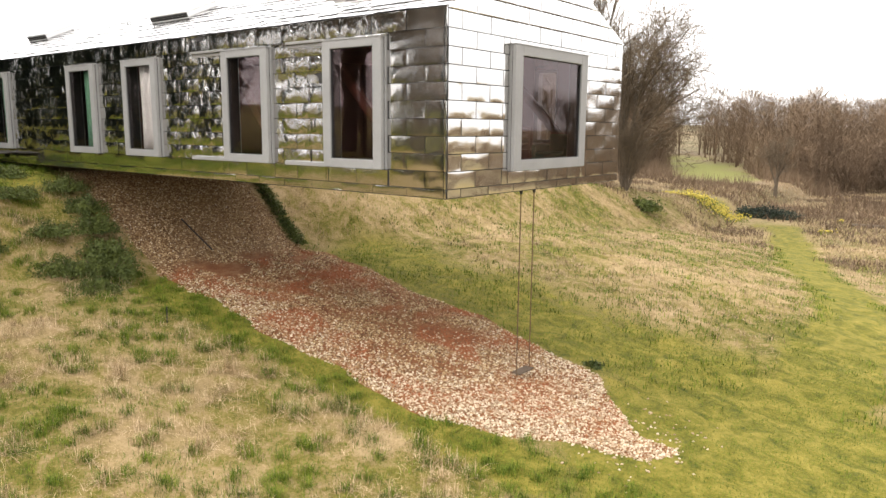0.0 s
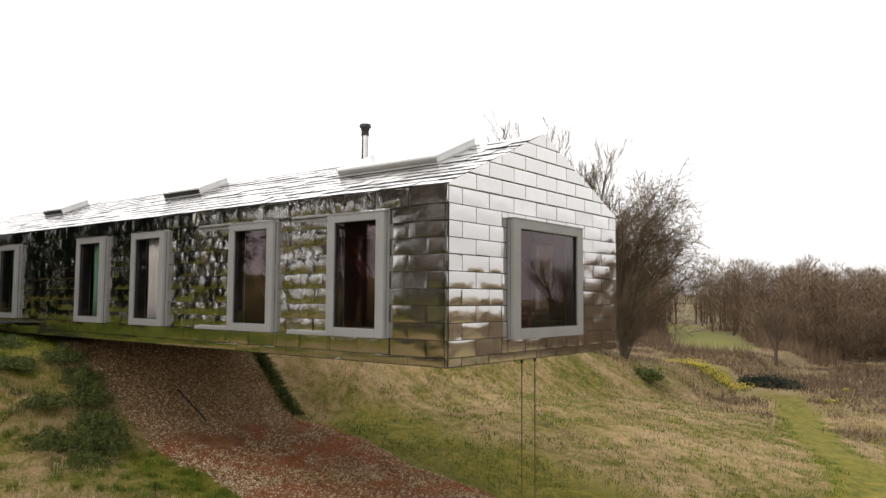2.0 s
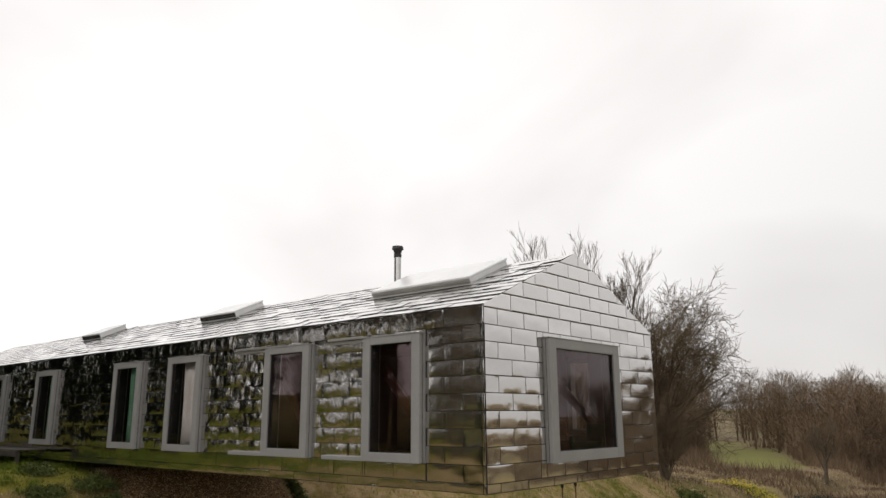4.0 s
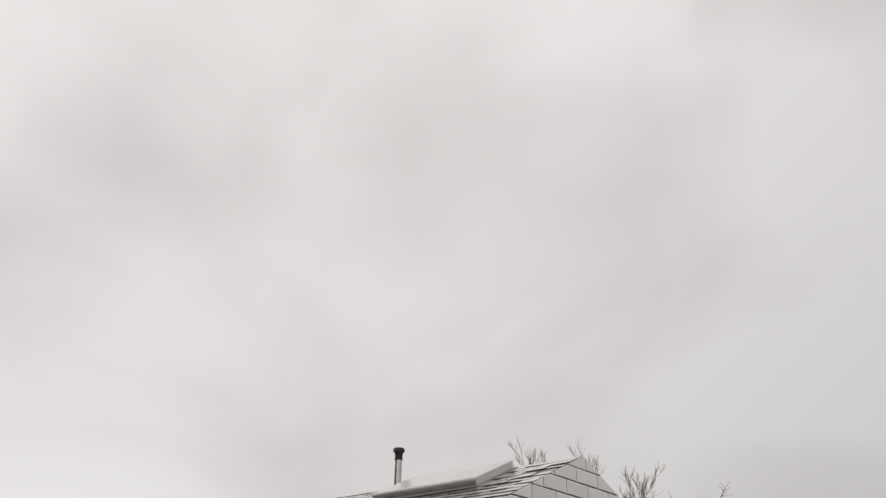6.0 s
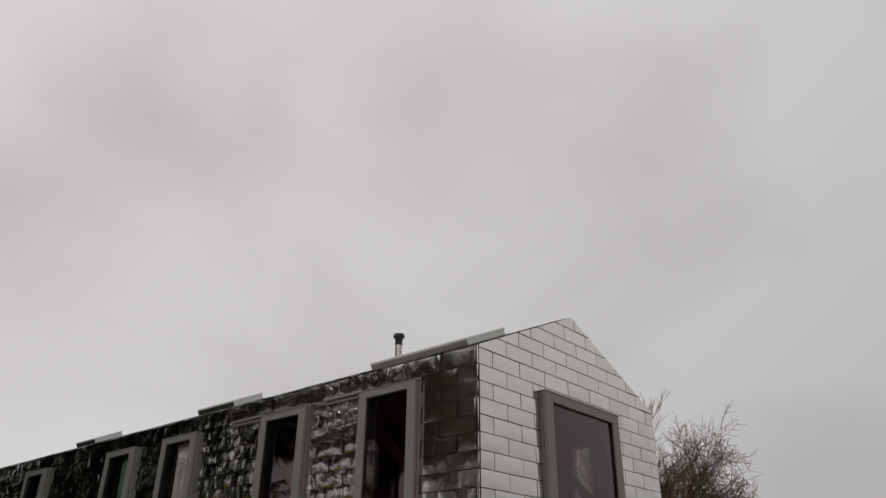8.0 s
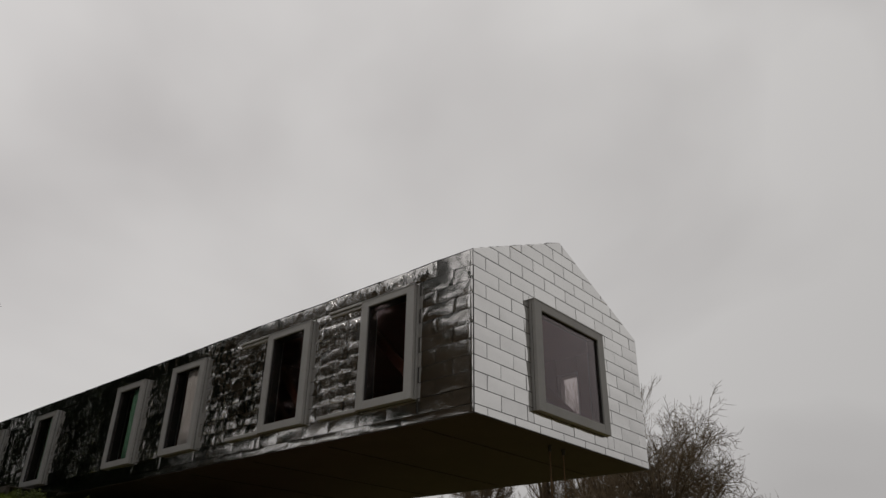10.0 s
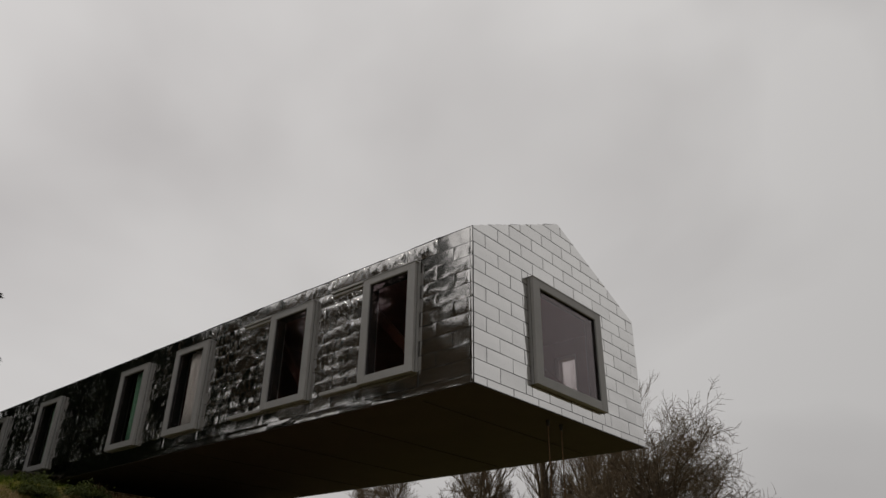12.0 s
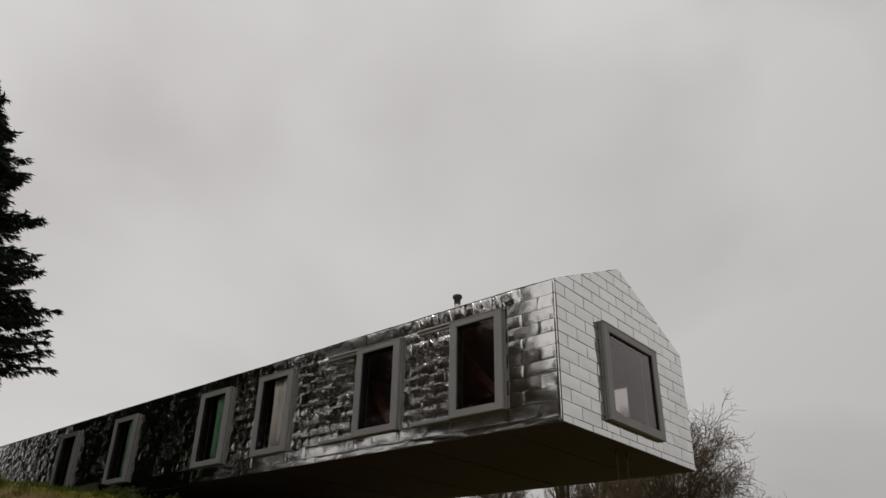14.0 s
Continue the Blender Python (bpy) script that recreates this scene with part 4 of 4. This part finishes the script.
# ---------------------------------------------------------------- far woods
def woods():
    """Bare far trees: a thin trunk with limbs, and a cloud of fine rising twigs for each."""
    rng = np.random.default_rng(77)
    V, T, base = [], [], 0
    spots = []
    for i in range(520):
        t = rng.uniform(-12, 42)
        d = 86 + 60 * rng.random() ** 0.8 if t > 20 else rng.uniform(108, 172)
        ang = radians(112.0 - t)
        spots.append((8 + d * math.cos(ang), -10 + d * math.sin(ang), rng.uniform(0.72, 1.1)))
    for i in range(90):
        t, d = rng.uniform(36, 80), rng.uniform(60, 110)
        ang = radians(112.0 - t)
        spots.append((8 + d * math.cos(ang), -10 + d * math.sin(ang), rng.uniform(0.35, 0.55)))
    thicket = len(spots)
    for i in range(330):
        t = rng.uniform(-12, 44)
        d = rng.uniform(78, 100) if t > 17 else rng.uniform(102, 125)
        ang = radians(112.0 - t)
        spots.append((8 + d * math.cos(ang), -10 + d * math.sin(ang), rng.uniform(0.35, 0.62)))
    dense = len(spots)
    for i in range(85):
        ang, d = radians(rng.uniform(186, 262)), rng.uniform(36, 78)
        spots.append((-6 + d * math.cos(ang), -6 + d * math.sin(ang), rng.uniform(0.46, 0.78)))
    for k, (x, y, s) in enumerate(spots):
        low = 0.0 if thicket <= k < dense else 0.10
        if field_mask(x, y) > 0.2:
            continue
        z, tall = float(height(x, y)), 12.5 * s
        n = 620
        rad = rng.uniform(2.4, 3.8) * s * (1.5 if low == 0.0 else 1.0)
        f = rng.random(n) ** 0.75
        a, r = rng.uniform(0, 6.283, n), rng.random(n) ** 0.6
        span = rad * np.sin(np.pi * np.clip(0.12 + 0.80 * f, 0, 1)) ** 0.7
        px, py, pz = x + np.cos(a) * r * span, y + np.sin(a) * r * span, z + tall * (low + (0.92 - low) * f)
        ln = rng.uniform(0.5, 1.7, n) * s
        dx, dy, dz = np.cos(a) * 0.5 + rng.normal(0, 0.35, n), np.sin(a) * 0.5 + rng.normal(0, 0.35, n), rng.uniform(0.3, 1.0, n)
        b, w = rng.uniform(0, 6.283, n), rng.uniform(0.018, 0.045, n)
        c = np.stack([px, py, pz], 1)
        side = np.stack([np.cos(b) * w, np.sin(b) * w, 0 * b], 1)
        tip = c + np.stack([dx, dy, dz], 1) * ln[:, None]
        V.append(np.stack([c - side, c + side, tip], 1).reshape(-1, 3))
        T.append(np.arange(n * 3).reshape(-1, 3) + base)
        base += n * 3
        m = 9
        aa = rng.uniform(0, 6.283, m)
        bot = np.stack([np.full(m, x), np.full(m, y), z + tall * np.linspace(-0.02, 0.5, m)], 1)
        top = bot + np.stack([np.cos(aa) * rad * 0.6, np.sin(aa) * rad * 0.6, np.full(m, tall * 0.35)], 1)
        top[0] = (x + rng.normal(0, 0.3), y, z + tall * 0.93)
        wd = np.where(np.arange(m) == 0, 0.17, 0.06)[:, None]
        for ax in ((1, 0, 0), (0, 1, 0)):
            sd = np.array(ax) * wd
            V.append(np.stack([bot - sd, bot + sd, top], 1).reshape(-1, 3))
            T.append(np.arange(m * 3).reshape(-1, 3) + base)
            base += m * 3
    link("winter_woods", tri_mesh("winter_woods", np.concatenate(V), np.concatenate(T)), M_WOODS, None, "distant bare brown woods along the valley side", "stuff")


woods()


def scrub():
    """Brown brambles and undergrowth below the woods: loose arching stems."""
    rng = np.random.default_rng(5)
    n = 60000
    t = rng.uniform(-14, 40, n)
    d = 58 + 80 * rng.random(n) ** 0.7
    ang = np.radians(112 - t)
    x, y = 8 + d * np.cos(ang), -10 + d * np.sin(ang)
    keep = (gap_to_path(x, y) > 3) & (field_mask(x, y) < 0.2) & (np.sin(x * 0.13 + 2) * np.cos(y * 0.11) + 0.5 * np.sin(x * 0.31 + y * 0.2) > -0.25)
    x, y, d = x[keep], y[keep], d[keep]
    n = len(x)
    z = height(x, y)
    h = rng.uniform(0.5, 2.2, n) * np.clip((d - 50) / 50, 0.4, 1.2)
    a = rng.uniform(0, 6.28, n)
    w = 0.03 + 0.05 * rng.random(n)
    lx, ly = rng.normal(0, 0.5, n), rng.normal(0, 0.5, n)
    V = np.stack([np.stack([x - w * np.cos(a), y - w * np.sin(a), z - 0.1], 1), np.stack([x + w * np.cos(a), y + w * np.sin(a), z - 0.1], 1),
                  np.stack([x + lx, y + ly, z + h], 1)], 1).reshape(-1, 3)
    link("scrub", tri_mesh("scrub", V, np.arange(n * 3).reshape(-1, 3)), M_WOODS, None, "brown winter scrub in front of the woods", "stuff")


scrub()


# ---------------------------------------------------------------- grass, pebbles, flowers
def blades(name, label, mat, x, y, per, lo, hi, wide, lean, seed, spread=0.09, lie=0.0):
    """Tufts: per bent blades at each spot, each of three triangles' worth of two segments."""
    rng = np.random.default_rng(seed)
    n = len(x) * per
    x, y = np.repeat(x, per) + rng.normal(0, spread, n), np.repeat(y, per) + rng.normal(0, spread, n)
    z = height(x, y) - 0.015
    h = rng.uniform(lo, hi, n)
    a = rng.uniform(0, 2 * np.pi, n)
    k = rng.random(n) * lean
    dx, dy = np.cos(a), np.sin(a)
    w = wide * rng.uniform(0.6, 1.3, n)
    px, py = -dy * w, dx * w
    mx, my, mz = x + dx * h * k * 0.4, y + dy * h * k * 0.4, z + h * 0.6 * (1 - lie * k * 0.5)
    tx, ty, tz = x + dx * h * k, y + dy * h * k, z + h * (1 - 0.75 * k * (0.5 + lie * 0.5))
    V = np.stack([np.stack([x - px, y - py, z], 1), np.stack([x + px, y + py, z], 1), np.stack([mx - px * 0.7, my - py * 0.7, mz], 1),
                  np.stack([mx + px * 0.7, my + py * 0.7, mz], 1), np.stack([tx, ty, tz], 1)], 1).reshape(-1, 3)
    b = np.arange(n)[:, None] * 5
    T = np.concatenate([b + [0, 1, 3], b + [0, 3, 2], b + [2, 3, 4]])
    return link(name, tri_mesh(name, V, T), mat, None, label, "stuff")


def scatter(n, seed, x0, x1, y0, y1):
    rng = np.random.default_rng(seed)
    return rng.uniform(x0, x1, n), rng.uniform(y0, y1, n), rng.random(n)


def patch(x, y):
    """Where the meadow is green (above 0) or dry (below 0)."""
    return np.sin(x * 0.8 + 1.7 * np.sin(y * 0.5)) * np.cos(y * 0.9 + x * 0.25) + 0.6 * np.sin(x * 2.1 - y * 1.3) + 0.4 * np.sin(y * 3.1 + x * 1.7)


def meadow():
    X, Y, R = scatter(13000, 1, -25, 12, -13.5, 1.2)
    ok = (gravel_mask(X, Y) < 0.25) & (np.hypot(X - 8, Y + 10.5) > 1.5)
    mow, green = mown_mask(X, Y), patch(X, Y)
    dry = ok & (mow < 0.55) & (green < 0.5 + 0.8 * (R - 0.5))
    blades("dry_grass", "matted pale dry grass on the near slope", M_STRAW, X[dry], Y[dry], 11, 0.08, 0.24, 0.0042, 2.2, 2, 0.13, 1.0)
    X, Y, R = scatter(2700, 7, -25, 12, -13.5, 1.0)
    ok = (gravel_mask(X, Y) < 0.15) & (np.hypot(X - 8, Y + 10.5) > 1.8)
    mow, green = mown_mask(X, Y), patch(X, Y)
    dry = ok & (mow < 0.5) & (green < 0.2) & (R > 0.3)
    blades("dry_tussocks", "tussocks of straw-coloured grass on the near slope", M_STRAW, X[dry], Y[dry], 80, 0.14, 0.42, 0.0042, 2.3, 8, 0.10, 1.0)
    lush = ok & ((green > -0.6) & (R > 0.22) | (mow > 0.55) & (R > 0.72))
    blades("green_tussocks", "tufts of fresh dark green grass on the near slope", M_GRASS, X[lush], Y[lush], 85, 0.08, 0.26, 0.0042, 1.3, 9, 0.075)
    X, Y, R = scatter(22000, 10, -25, 12, -13.5, 1.2)
    lush = (gravel_mask(X, Y) < 0.25) & ((patch(X, Y) > 0.0) | (mown_mask(X, Y) > 0.45))
    blades("green_grass", "short green grass on the near slope", M_GRASS, X[lush], Y[lush], 8, 0.04, 0.13, 0.0045, 1.2, 3, 0.12)
    X, Y, R = scatter(9000, 17, -10, 12, -3, 12)
    sward = (gravel_mask(X, Y) < 0.2) & (mown_mask(X, Y) > 0.4)
    blades("mown_grass", "short mown grass round the pebbles and along the path", M_GRASS, X[sward], Y[sward], 10, 0.03, 0.09, 0.005, 1.2, 18, 0.14)
    X, Y, R = scatter(22000, 4, -18, 14, 5.2, 40)
    ok = (gravel_mask(X, Y) < 0.25)
    mow, green = mown_mask(X, Y), patch(X, Y)
    dry = ok & (mow < 0.4) & (green < 0.45) & (R > 0.25)
    blades("dry_grass", "pale dry grass on the slope beyond the house", M_STRAW_FAR, X[dry], Y[dry], 7, 0.08, 0.24, 0.007, 1.9, 5, 0.16, 0.9)
    lush = ok & (mow < 0.8) & (green > -0.15) & (R > 0.35)
    blades("green_grass", "green grass tufts on the slope beyond the house", M_GRASS, X[lush], Y[lush], 6, 0.07, 0.2, 0.010, 0.9, 6, 0.14)
    X, Y, R = scatter(34000, 24, -45, 22, 34, 100)
    wild = (mown_mask(X, Y) < 0.3) & (np.hypot((X + 14) * 0.5, Y - 55) > 4) & (field_mask(X, Y) < 0.3) & (np.hypot(X + 12, Y - 40) > 2)
    dry = wild & (patch(X * 0.4, Y * 0.4) < 0.4)
    blades("valley_grass", "rough dry grass on the valley floor", M_STRAW_FAR, X[dry], Y[dry], 5, 0.14, 0.36, 0.022, 1.8, 25, 0.35, 0.5)
    brown = wild & (patch(X * 0.4, Y * 0.4) > 0.2)
    blades("valley_brush", "low brown brush on the valley floor", M_WOODS, X[brown], Y[brown], 5, 0.2, 0.55, 0.02, 1.4, 26, 0.35)
    X, Y, R = scatter(1100, 14, -15, 12, 6.5, 34)
    tuss = (mown_mask(X, Y) < 0.4) & (gravel_mask(X, Y) < 0.1)
    blades("dry_tussocks", "tussocks of dry grass on the slope beyond the house", M_STRAW_FAR, X[tuss], Y[tuss], 22, 0.10, 0.34, 0.008, 2.0, 15, 0.14, 0.9)


meadow()

OCTA = np.array([(1, 0, 0), (-1, 0, 0), (0, 1, 0), (0, -1, 0), (0, 0, 1), (0, 0, -1)], float)
OCTA_T = np.array([(0, 2, 4), (2, 1, 4), (1, 3, 4), (3, 0, 4), (2, 0, 5), (1, 2, 5), (3, 1, 5), (0, 3, 5)])


def pebbles(name, label, mat, x, y, lo, hi, seed):
    rng = np.random.default_rng(seed)
    n = len(x)
    s = rng.uniform(lo, hi, n)[:, None] * np.stack([rng.uniform(0.7, 1.5, n), rng.uniform(0.7, 1.3, n), rng.uniform(0.45, 0.9, n)], 1)
    a = rng.uniform(0, 2 * np.pi, n)
    P = OCTA[None] * (1 + rng.uniform(-0.22, 0.22, (n, 6, 1))) * s[:, None, :]
    tilt = rng.normal(0, 0.4, n)
    c, sn = np.cos(tilt)[:, None], np.sin(tilt)[:, None]
    Px, Pz = P[..., 0] * c - P[..., 2] * sn, P[..., 0] * sn + P[..., 2] * c
    c, sn = np.cos(a)[:, None], np.sin(a)[:, None]
    Q = np.stack([Px * c - P[..., 1] * sn, Px * sn + P[..., 1] * c, Pz], -1)
    Q += np.stack([x, y, height(x, y) + s[:, 2] * 0.35], 1)[:, None, :]
    T = (OCTA_T[None] + (np.arange(n) * 6)[:, None, None]).reshape(-1, 3)
    me = tri_mesh(name, Q.reshape(-1, 3), T)
    return link(name, me, mat, None, label, "stuff")


def pebble_strip():
    X, Y, R = scatter(86000, 11, -17, 3.6, 0.2, 6.6)
    bare = np.sin(X * 1.1 + 1.5 * np.sin(Y * 0.9)) * np.cos(Y * 1.4 - X * 0.3) + 0.4 * np.sin(X * 2.9 + Y * 2.3)
    thin = smooth(0.0, 0.6, bare) * smooth(2.2, 0.2, X) * smooth(0.3, 1.4, Y - 0.7) * 0.62 * smooth(-13.5, -10.5, X) + smooth(-8.2, -9.6, X) * smooth(-11.9, -11.2, X) * 0.45
    keep = (gravel_mask(X, Y) > 0.35 + 0.3 * (R - 0.5)) & (np.random.default_rng(12).random(len(X)) > thin)
    X, Y, R = X[keep], Y[keep], R[keep]
    pale = R < 0.08 + 0.7 * smooth(-4.0, 1.8, X) + 0.3 * smooth(2.6, 1.2, Y) * smooth(-12, -9, X)
    pebbles("flint_pebbles", "brown and buff flint pebbles under the house", M_STONE, X[~pale], Y[~pale], 0.014, 0.039, 13)
    pebbles("pale_pebbles", "pale flint pebbles towards the strip's outer end", M_STONE_PALE, X[pale], Y[pale], 0.014, 0.038, 14)
    X, Y, R = scatter(260, 15, 1.6, 4.6, 0.6, 5.4)
    keep = (gravel_mask(X, Y) < 0.3) & (R < smooth(1.5, 0.0, np.hypot(np.maximum(X - 2.9, 0), np.maximum(np.abs(Y - 3.0) - 0.9, 0))))
    pebbles("stray_pebbles", "stray pale pebbles in the grass", M_STONE_PALE, X[keep], Y[keep], 0.018, 0.04, 16)


pebble_strip()

pipe = thing("drain_rod", "thin dark rod lying on the pebbled bank", "rod")
part("rod", add_tube(bmesh.new(), (-13.35, 2.9, float(height(-13.35, 2.9)) + 0.05), (-11.9, 3.05, float(height(-11.9, 3.05)) + 0.06), 0.022, 0.022, 8), M_COWL, pipe)
stake = thing("marker_stake", "thin dark stake standing in the grass", "stake", at=(-7.6, -1.15, float(height(-7.6, -1.15))))
part("stick", add_tube(bmesh.new(), (0, 0, -0.1), (0.02, 0, 0.42), 0.014, 0.012, 6), M_COWL, stake)
log = thing("fallen_log", "dark fallen log in the valley grass", "log", at=(-1.6, 56.0, float(height(-1.6, 56.0))))
part("trunk", add_tube(bmesh.new(), (-0.8, 0, 0.1), (2.4, 0.6, 0.14), 0.16, 0.11, 9), M_BARK, log)


def daffodils():
    rng = np.random.default_rng(40)
    u = rng.random(760)
    x = np.concatenate([np.interp(u, [0, 0.55, 1], [-17.5, -12.7, -10.4]) + rng.normal(0, 0.55, 760), rng.normal(-2.9, 0.35, 26), rng.normal(-3.4, 0.2, 12)])
    y = np.concatenate([np.interp(u, [0, 0.55, 1], [58.0, 52.0, 53.8]) + rng.normal(0, 1.7, 760), rng.normal(49.5, 0.5, 26), rng.normal(57.5, 0.3, 12)])
    n = len(x)
    V = OCTA[None] * np.array([0.065, 0.065, 0.055]) * rng.uniform(0.7, 1.3, (n, 1, 1)) + np.stack([x, y, height(x, y) + rng.uniform(0.18, 0.36, n)], 1)[:, None, :]
    T = (OCTA_T[None] + (np.arange(n) * 6)[:, None, None]).reshape(-1, 3)
    link("daffodils", tri_mesh("daffodils", V.reshape(-1, 3), T), M_DAFF, None, "drift of yellow daffodils along the mown path", "stuff")
    blades("daffodil_leaves", "green daffodil leaves along the mown path", M_GRASS, x, y, 4, 0.15, 0.32, 0.012, 0.6, 41, 0.06)


daffodils()

# ---------------------------------------------------------------- steel sheets, piece by piece
rng_s = random.Random(8)


def courses(v_list):
    return list(zip(v_list, v_list[1:]))


def clad_front():
    holes = [(a - 0.012, b + 0.04, WIN_Z[0] - 0.01, WIN_Z[1] + 0.02) for a, b in LONG_WINDOWS]
    rows = courses(COURSES) + [(3.01, EAVE)]
    for r, (v0, v1) in enumerate(rows):
        u = -0.055 - SHEET * (0.5 if r % 2 else 1.0)
        edges = [0.0 - 0.055]
        while u > -LENGTH:
            edges.append(u)
            u -= SHEET
        edges.append(-LENGTH)
        spans = list(zip(edges[1:], edges))
        spans.insert(0, (-0.053, 0.014))
        for a, b in spans:
            for p0, p1, q0, q1 in pieces(a, b, v0, v1, holes):
                yield p0, p1, q0, q1


def joined(name, parent, m, items, material, label, dent):
    """Sheets too far off to pick apart, as one mesh."""
    verts, faces, edge = [], [], []
    for u0, u1, v0, v1 in items:
        me = sheet_mesh(u1 - u0 - 0.008, v1 - v0 - 0.008, rng_s.randrange(5), dent, material)
        k = len(verts)
        verts += [tuple(m @ (v.co + Vector((u0 + 0.004, v0 + 0.004, 0)))) for v in me.vertices]
        faces += [tuple(k + i for i in p.vertices) for p in me.polygons]
        edge += [p.material_index for p in me.polygons]
    made = mesh_from(name, verts, faces)
    made.materials.append(material)
    made.materials.append(M_JOINT)
    made.polygons.foreach_set("material_index", edge)
    return link(name, made, material, parent, label, "stuff")


def lay(parent, m, items, near, far, dent, name, label):
    items = sorted(items, key=lambda s: -s[1])
    for s in items[:300]:
        calm = s[0] > -1.5 or s[3] < 0.5
        place_sheet(parent, m, *s, rng_s.randrange(9), dent * (0.3 if calm else 1.0), M_STEEL_END if calm else near, gap=0.005, thick=0.011,
                    tilt=rng_s.uniform(-0.016, 0.016) * (0.5 if calm else 1.0), cant=rng_s.uniform(-0.014, 0.014) * (0.5 if calm else 1.0))
    if items[300:]:
        joined(name, parent, m, items[300:], far, label, dent)


lay(wall_front, FRONT, list(clad_front()), M_STEEL_FRONT, M_STEEL_FAR, 0.011, "far_cladding", "buckled steel sheets on the far part of the wall")


def clip_top(poly):
    """Cuts a polygon of the gable by the two roof slopes."""
    def cut(pts, keep):
        out = []
        for i, p in enumerate(pts):
            q = pts[(i + 1) % len(pts)]
            a, b = keep(p), keep(q)
            if a >= 0:
                out.append(p)
            if (a >= 0) != (b >= 0):
                t = a / (a - b)
                out.append((p[0] + (q[0] - p[0]) * t, p[1] + (q[1] - p[1]) * t))
        return out
    s1 = (RIDGE - EAVE) / RIDGE_Y
    s2 = (RIDGE - EAVE) / (WIDTH - RIDGE_Y)
    top = 0.012
    poly = cut(poly, lambda p: EAVE + top + s1 * p[0] - p[1])
    return cut(poly, lambda p: EAVE + top + s2 * (WIDTH - p[0]) - p[1])


def poly_sheet(parent, m, pts, material, thick=0.016):
    """A sheet of any outline: turned edges, narrow sloping rim and a flat field."""
    c = (sum(p[0] for p in pts) / len(pts), sum(p[1] for p in pts) / len(pts))
    ins = [(c[0] + (p[0] - c[0]) * 0.9, c[1] + (p[1] - c[1]) * 0.88) for p in pts]
    n = len(pts)
    verts = [(x, y, thick) for x, y in pts] + [(x, y, thick + 0.004) for x, y in ins] + [(x, y, thick) for x, y in pts] + [(x, y, -0.004) for x, y in pts]
    faces = [tuple(range(n, 2 * n))]
    for i in range(n):
        j = (i + 1) % n
        faces.append((i, j, n + j, n + i))
        faces.append((3 * n + i, 3 * n + j, 2 * n + j, 2 * n + i))
    ob = link("panel", mesh_from("panel", verts, faces), material, parent)
    ob.data.materials.append(M_JOINT)
    for p in ob.data.polygons:
        p.material_index = 1 if p.index and p.index % 2 == 0 else 0
    ob.matrix_local = m
    return ob


def clad_gable():
    y0, y1, z0, z1 = GABLE_WINDOW
    hole = [(y0 - 0.012, y1 + 0.04, z0 - 0.01, z1 + 0.02)]
    rows = COURSES[:]
    while rows[-1] < RIDGE:
        rows.append(rows[-1] + 0.315)
    for r, (v0, v1) in enumerate(courses(rows)):
        edges = [0.014, 0.42 + (0.443 if r % 2 else 0.0)]
        while edges[-1] + SHEET < WIDTH - 0.15:
            edges.append(edges[-1] + SHEET)
        edges.append(WIDTH)
        if v0 > 3.0:
            edges[0] = 0.0
        for a, b in zip(edges, edges[1:]):
            if v1 < EAVE:
                for s in pieces(a, b, v0, v1, hole):
                    place_sheet(wall_gable, GABLE, *s, rng_s.randrange(9), 0.0042 * min(1.0, ((s[3] - s[2]) / 0.32) ** 2), M_STEEL_GABLE, gap=0.008, tilt=rng_s.uniform(-0.006, 0.006), cant=rng_s.uniform(-0.006, 0.006))
            else:
                pts = clip_top([(a + 0.008, v0 + 0.008), (b - 0.008, v0 + 0.008), (b - 0.008, v1 - 0.008), (a + 0.008, v1 - 0.008)])
                if len(pts) > 2 and max(p[0] for p in pts) - min(p[0] for p in pts) > 0.03:
                    poly_sheet(wall_gable, GABLE, pts, M_STEEL_GABLE)


clad_gable()


def clad_roof():
    rows, v = [], 0.0
    while v < SLOPE_LEN - 0.05:
        rows.append((v, min(v + 0.31, SLOPE_LEN)))
        v += 0.31
    for r, (v0, v1) in enumerate(rows):
        u, edges = -(0.45 if r % 2 else 0.885), [0.01]
        while u > -LENGTH:
            edges.append(u)
            u -= SHEET
        edges.append(-LENGTH)
        for b, a in zip(edges, edges[1:]):
            yield a, b, v0, v1


def lay_roof():
    items = sorted(clad_roof(), key=lambda s: -s[1])
    for u0, u1, v0, v1 in items[:300]:
        ob = place_sheet(roof_front, ROOF @ Matrix.Translation((0, 0, 0.016)), u0, u1, v0, v1 + 0.03, rng_s.randrange(4), 0.003, M_STEEL_ROOF, gap=0.006, thick=0.008, tilt=-0.040 + rng_s.uniform(-0.022, 0.022), cant=rng_s.uniform(-0.012, 0.012))
    verts, faces = [], []
    for u0, u1, v0, v1 in items[300:]:
        me = sheet_mesh(u1 - u0 - 0.014, v1 + 0.03 - v0 - 0.004, rng_s.randrange(4), 0.003, M_STEEL_REST, 0.008)
        m = ROOF @ Matrix.Translation((u0 + 0.007, v0 + 0.002, 0.016)) @ Matrix.Rotation(-0.040 + rng_s.uniform(-0.022, 0.022), 4, "X")
        k = len(verts)
        verts += [tuple(m @ v.co) for v in me.vertices]
        faces += [tuple(k + i for i in p.vertices) for p in me.polygons]
    link("shingles", mesh_from("shingles", verts, faces), M_STEEL_REST, roof_front, "steel shingles on the far part of the roof", "stuff")


lay_roof()
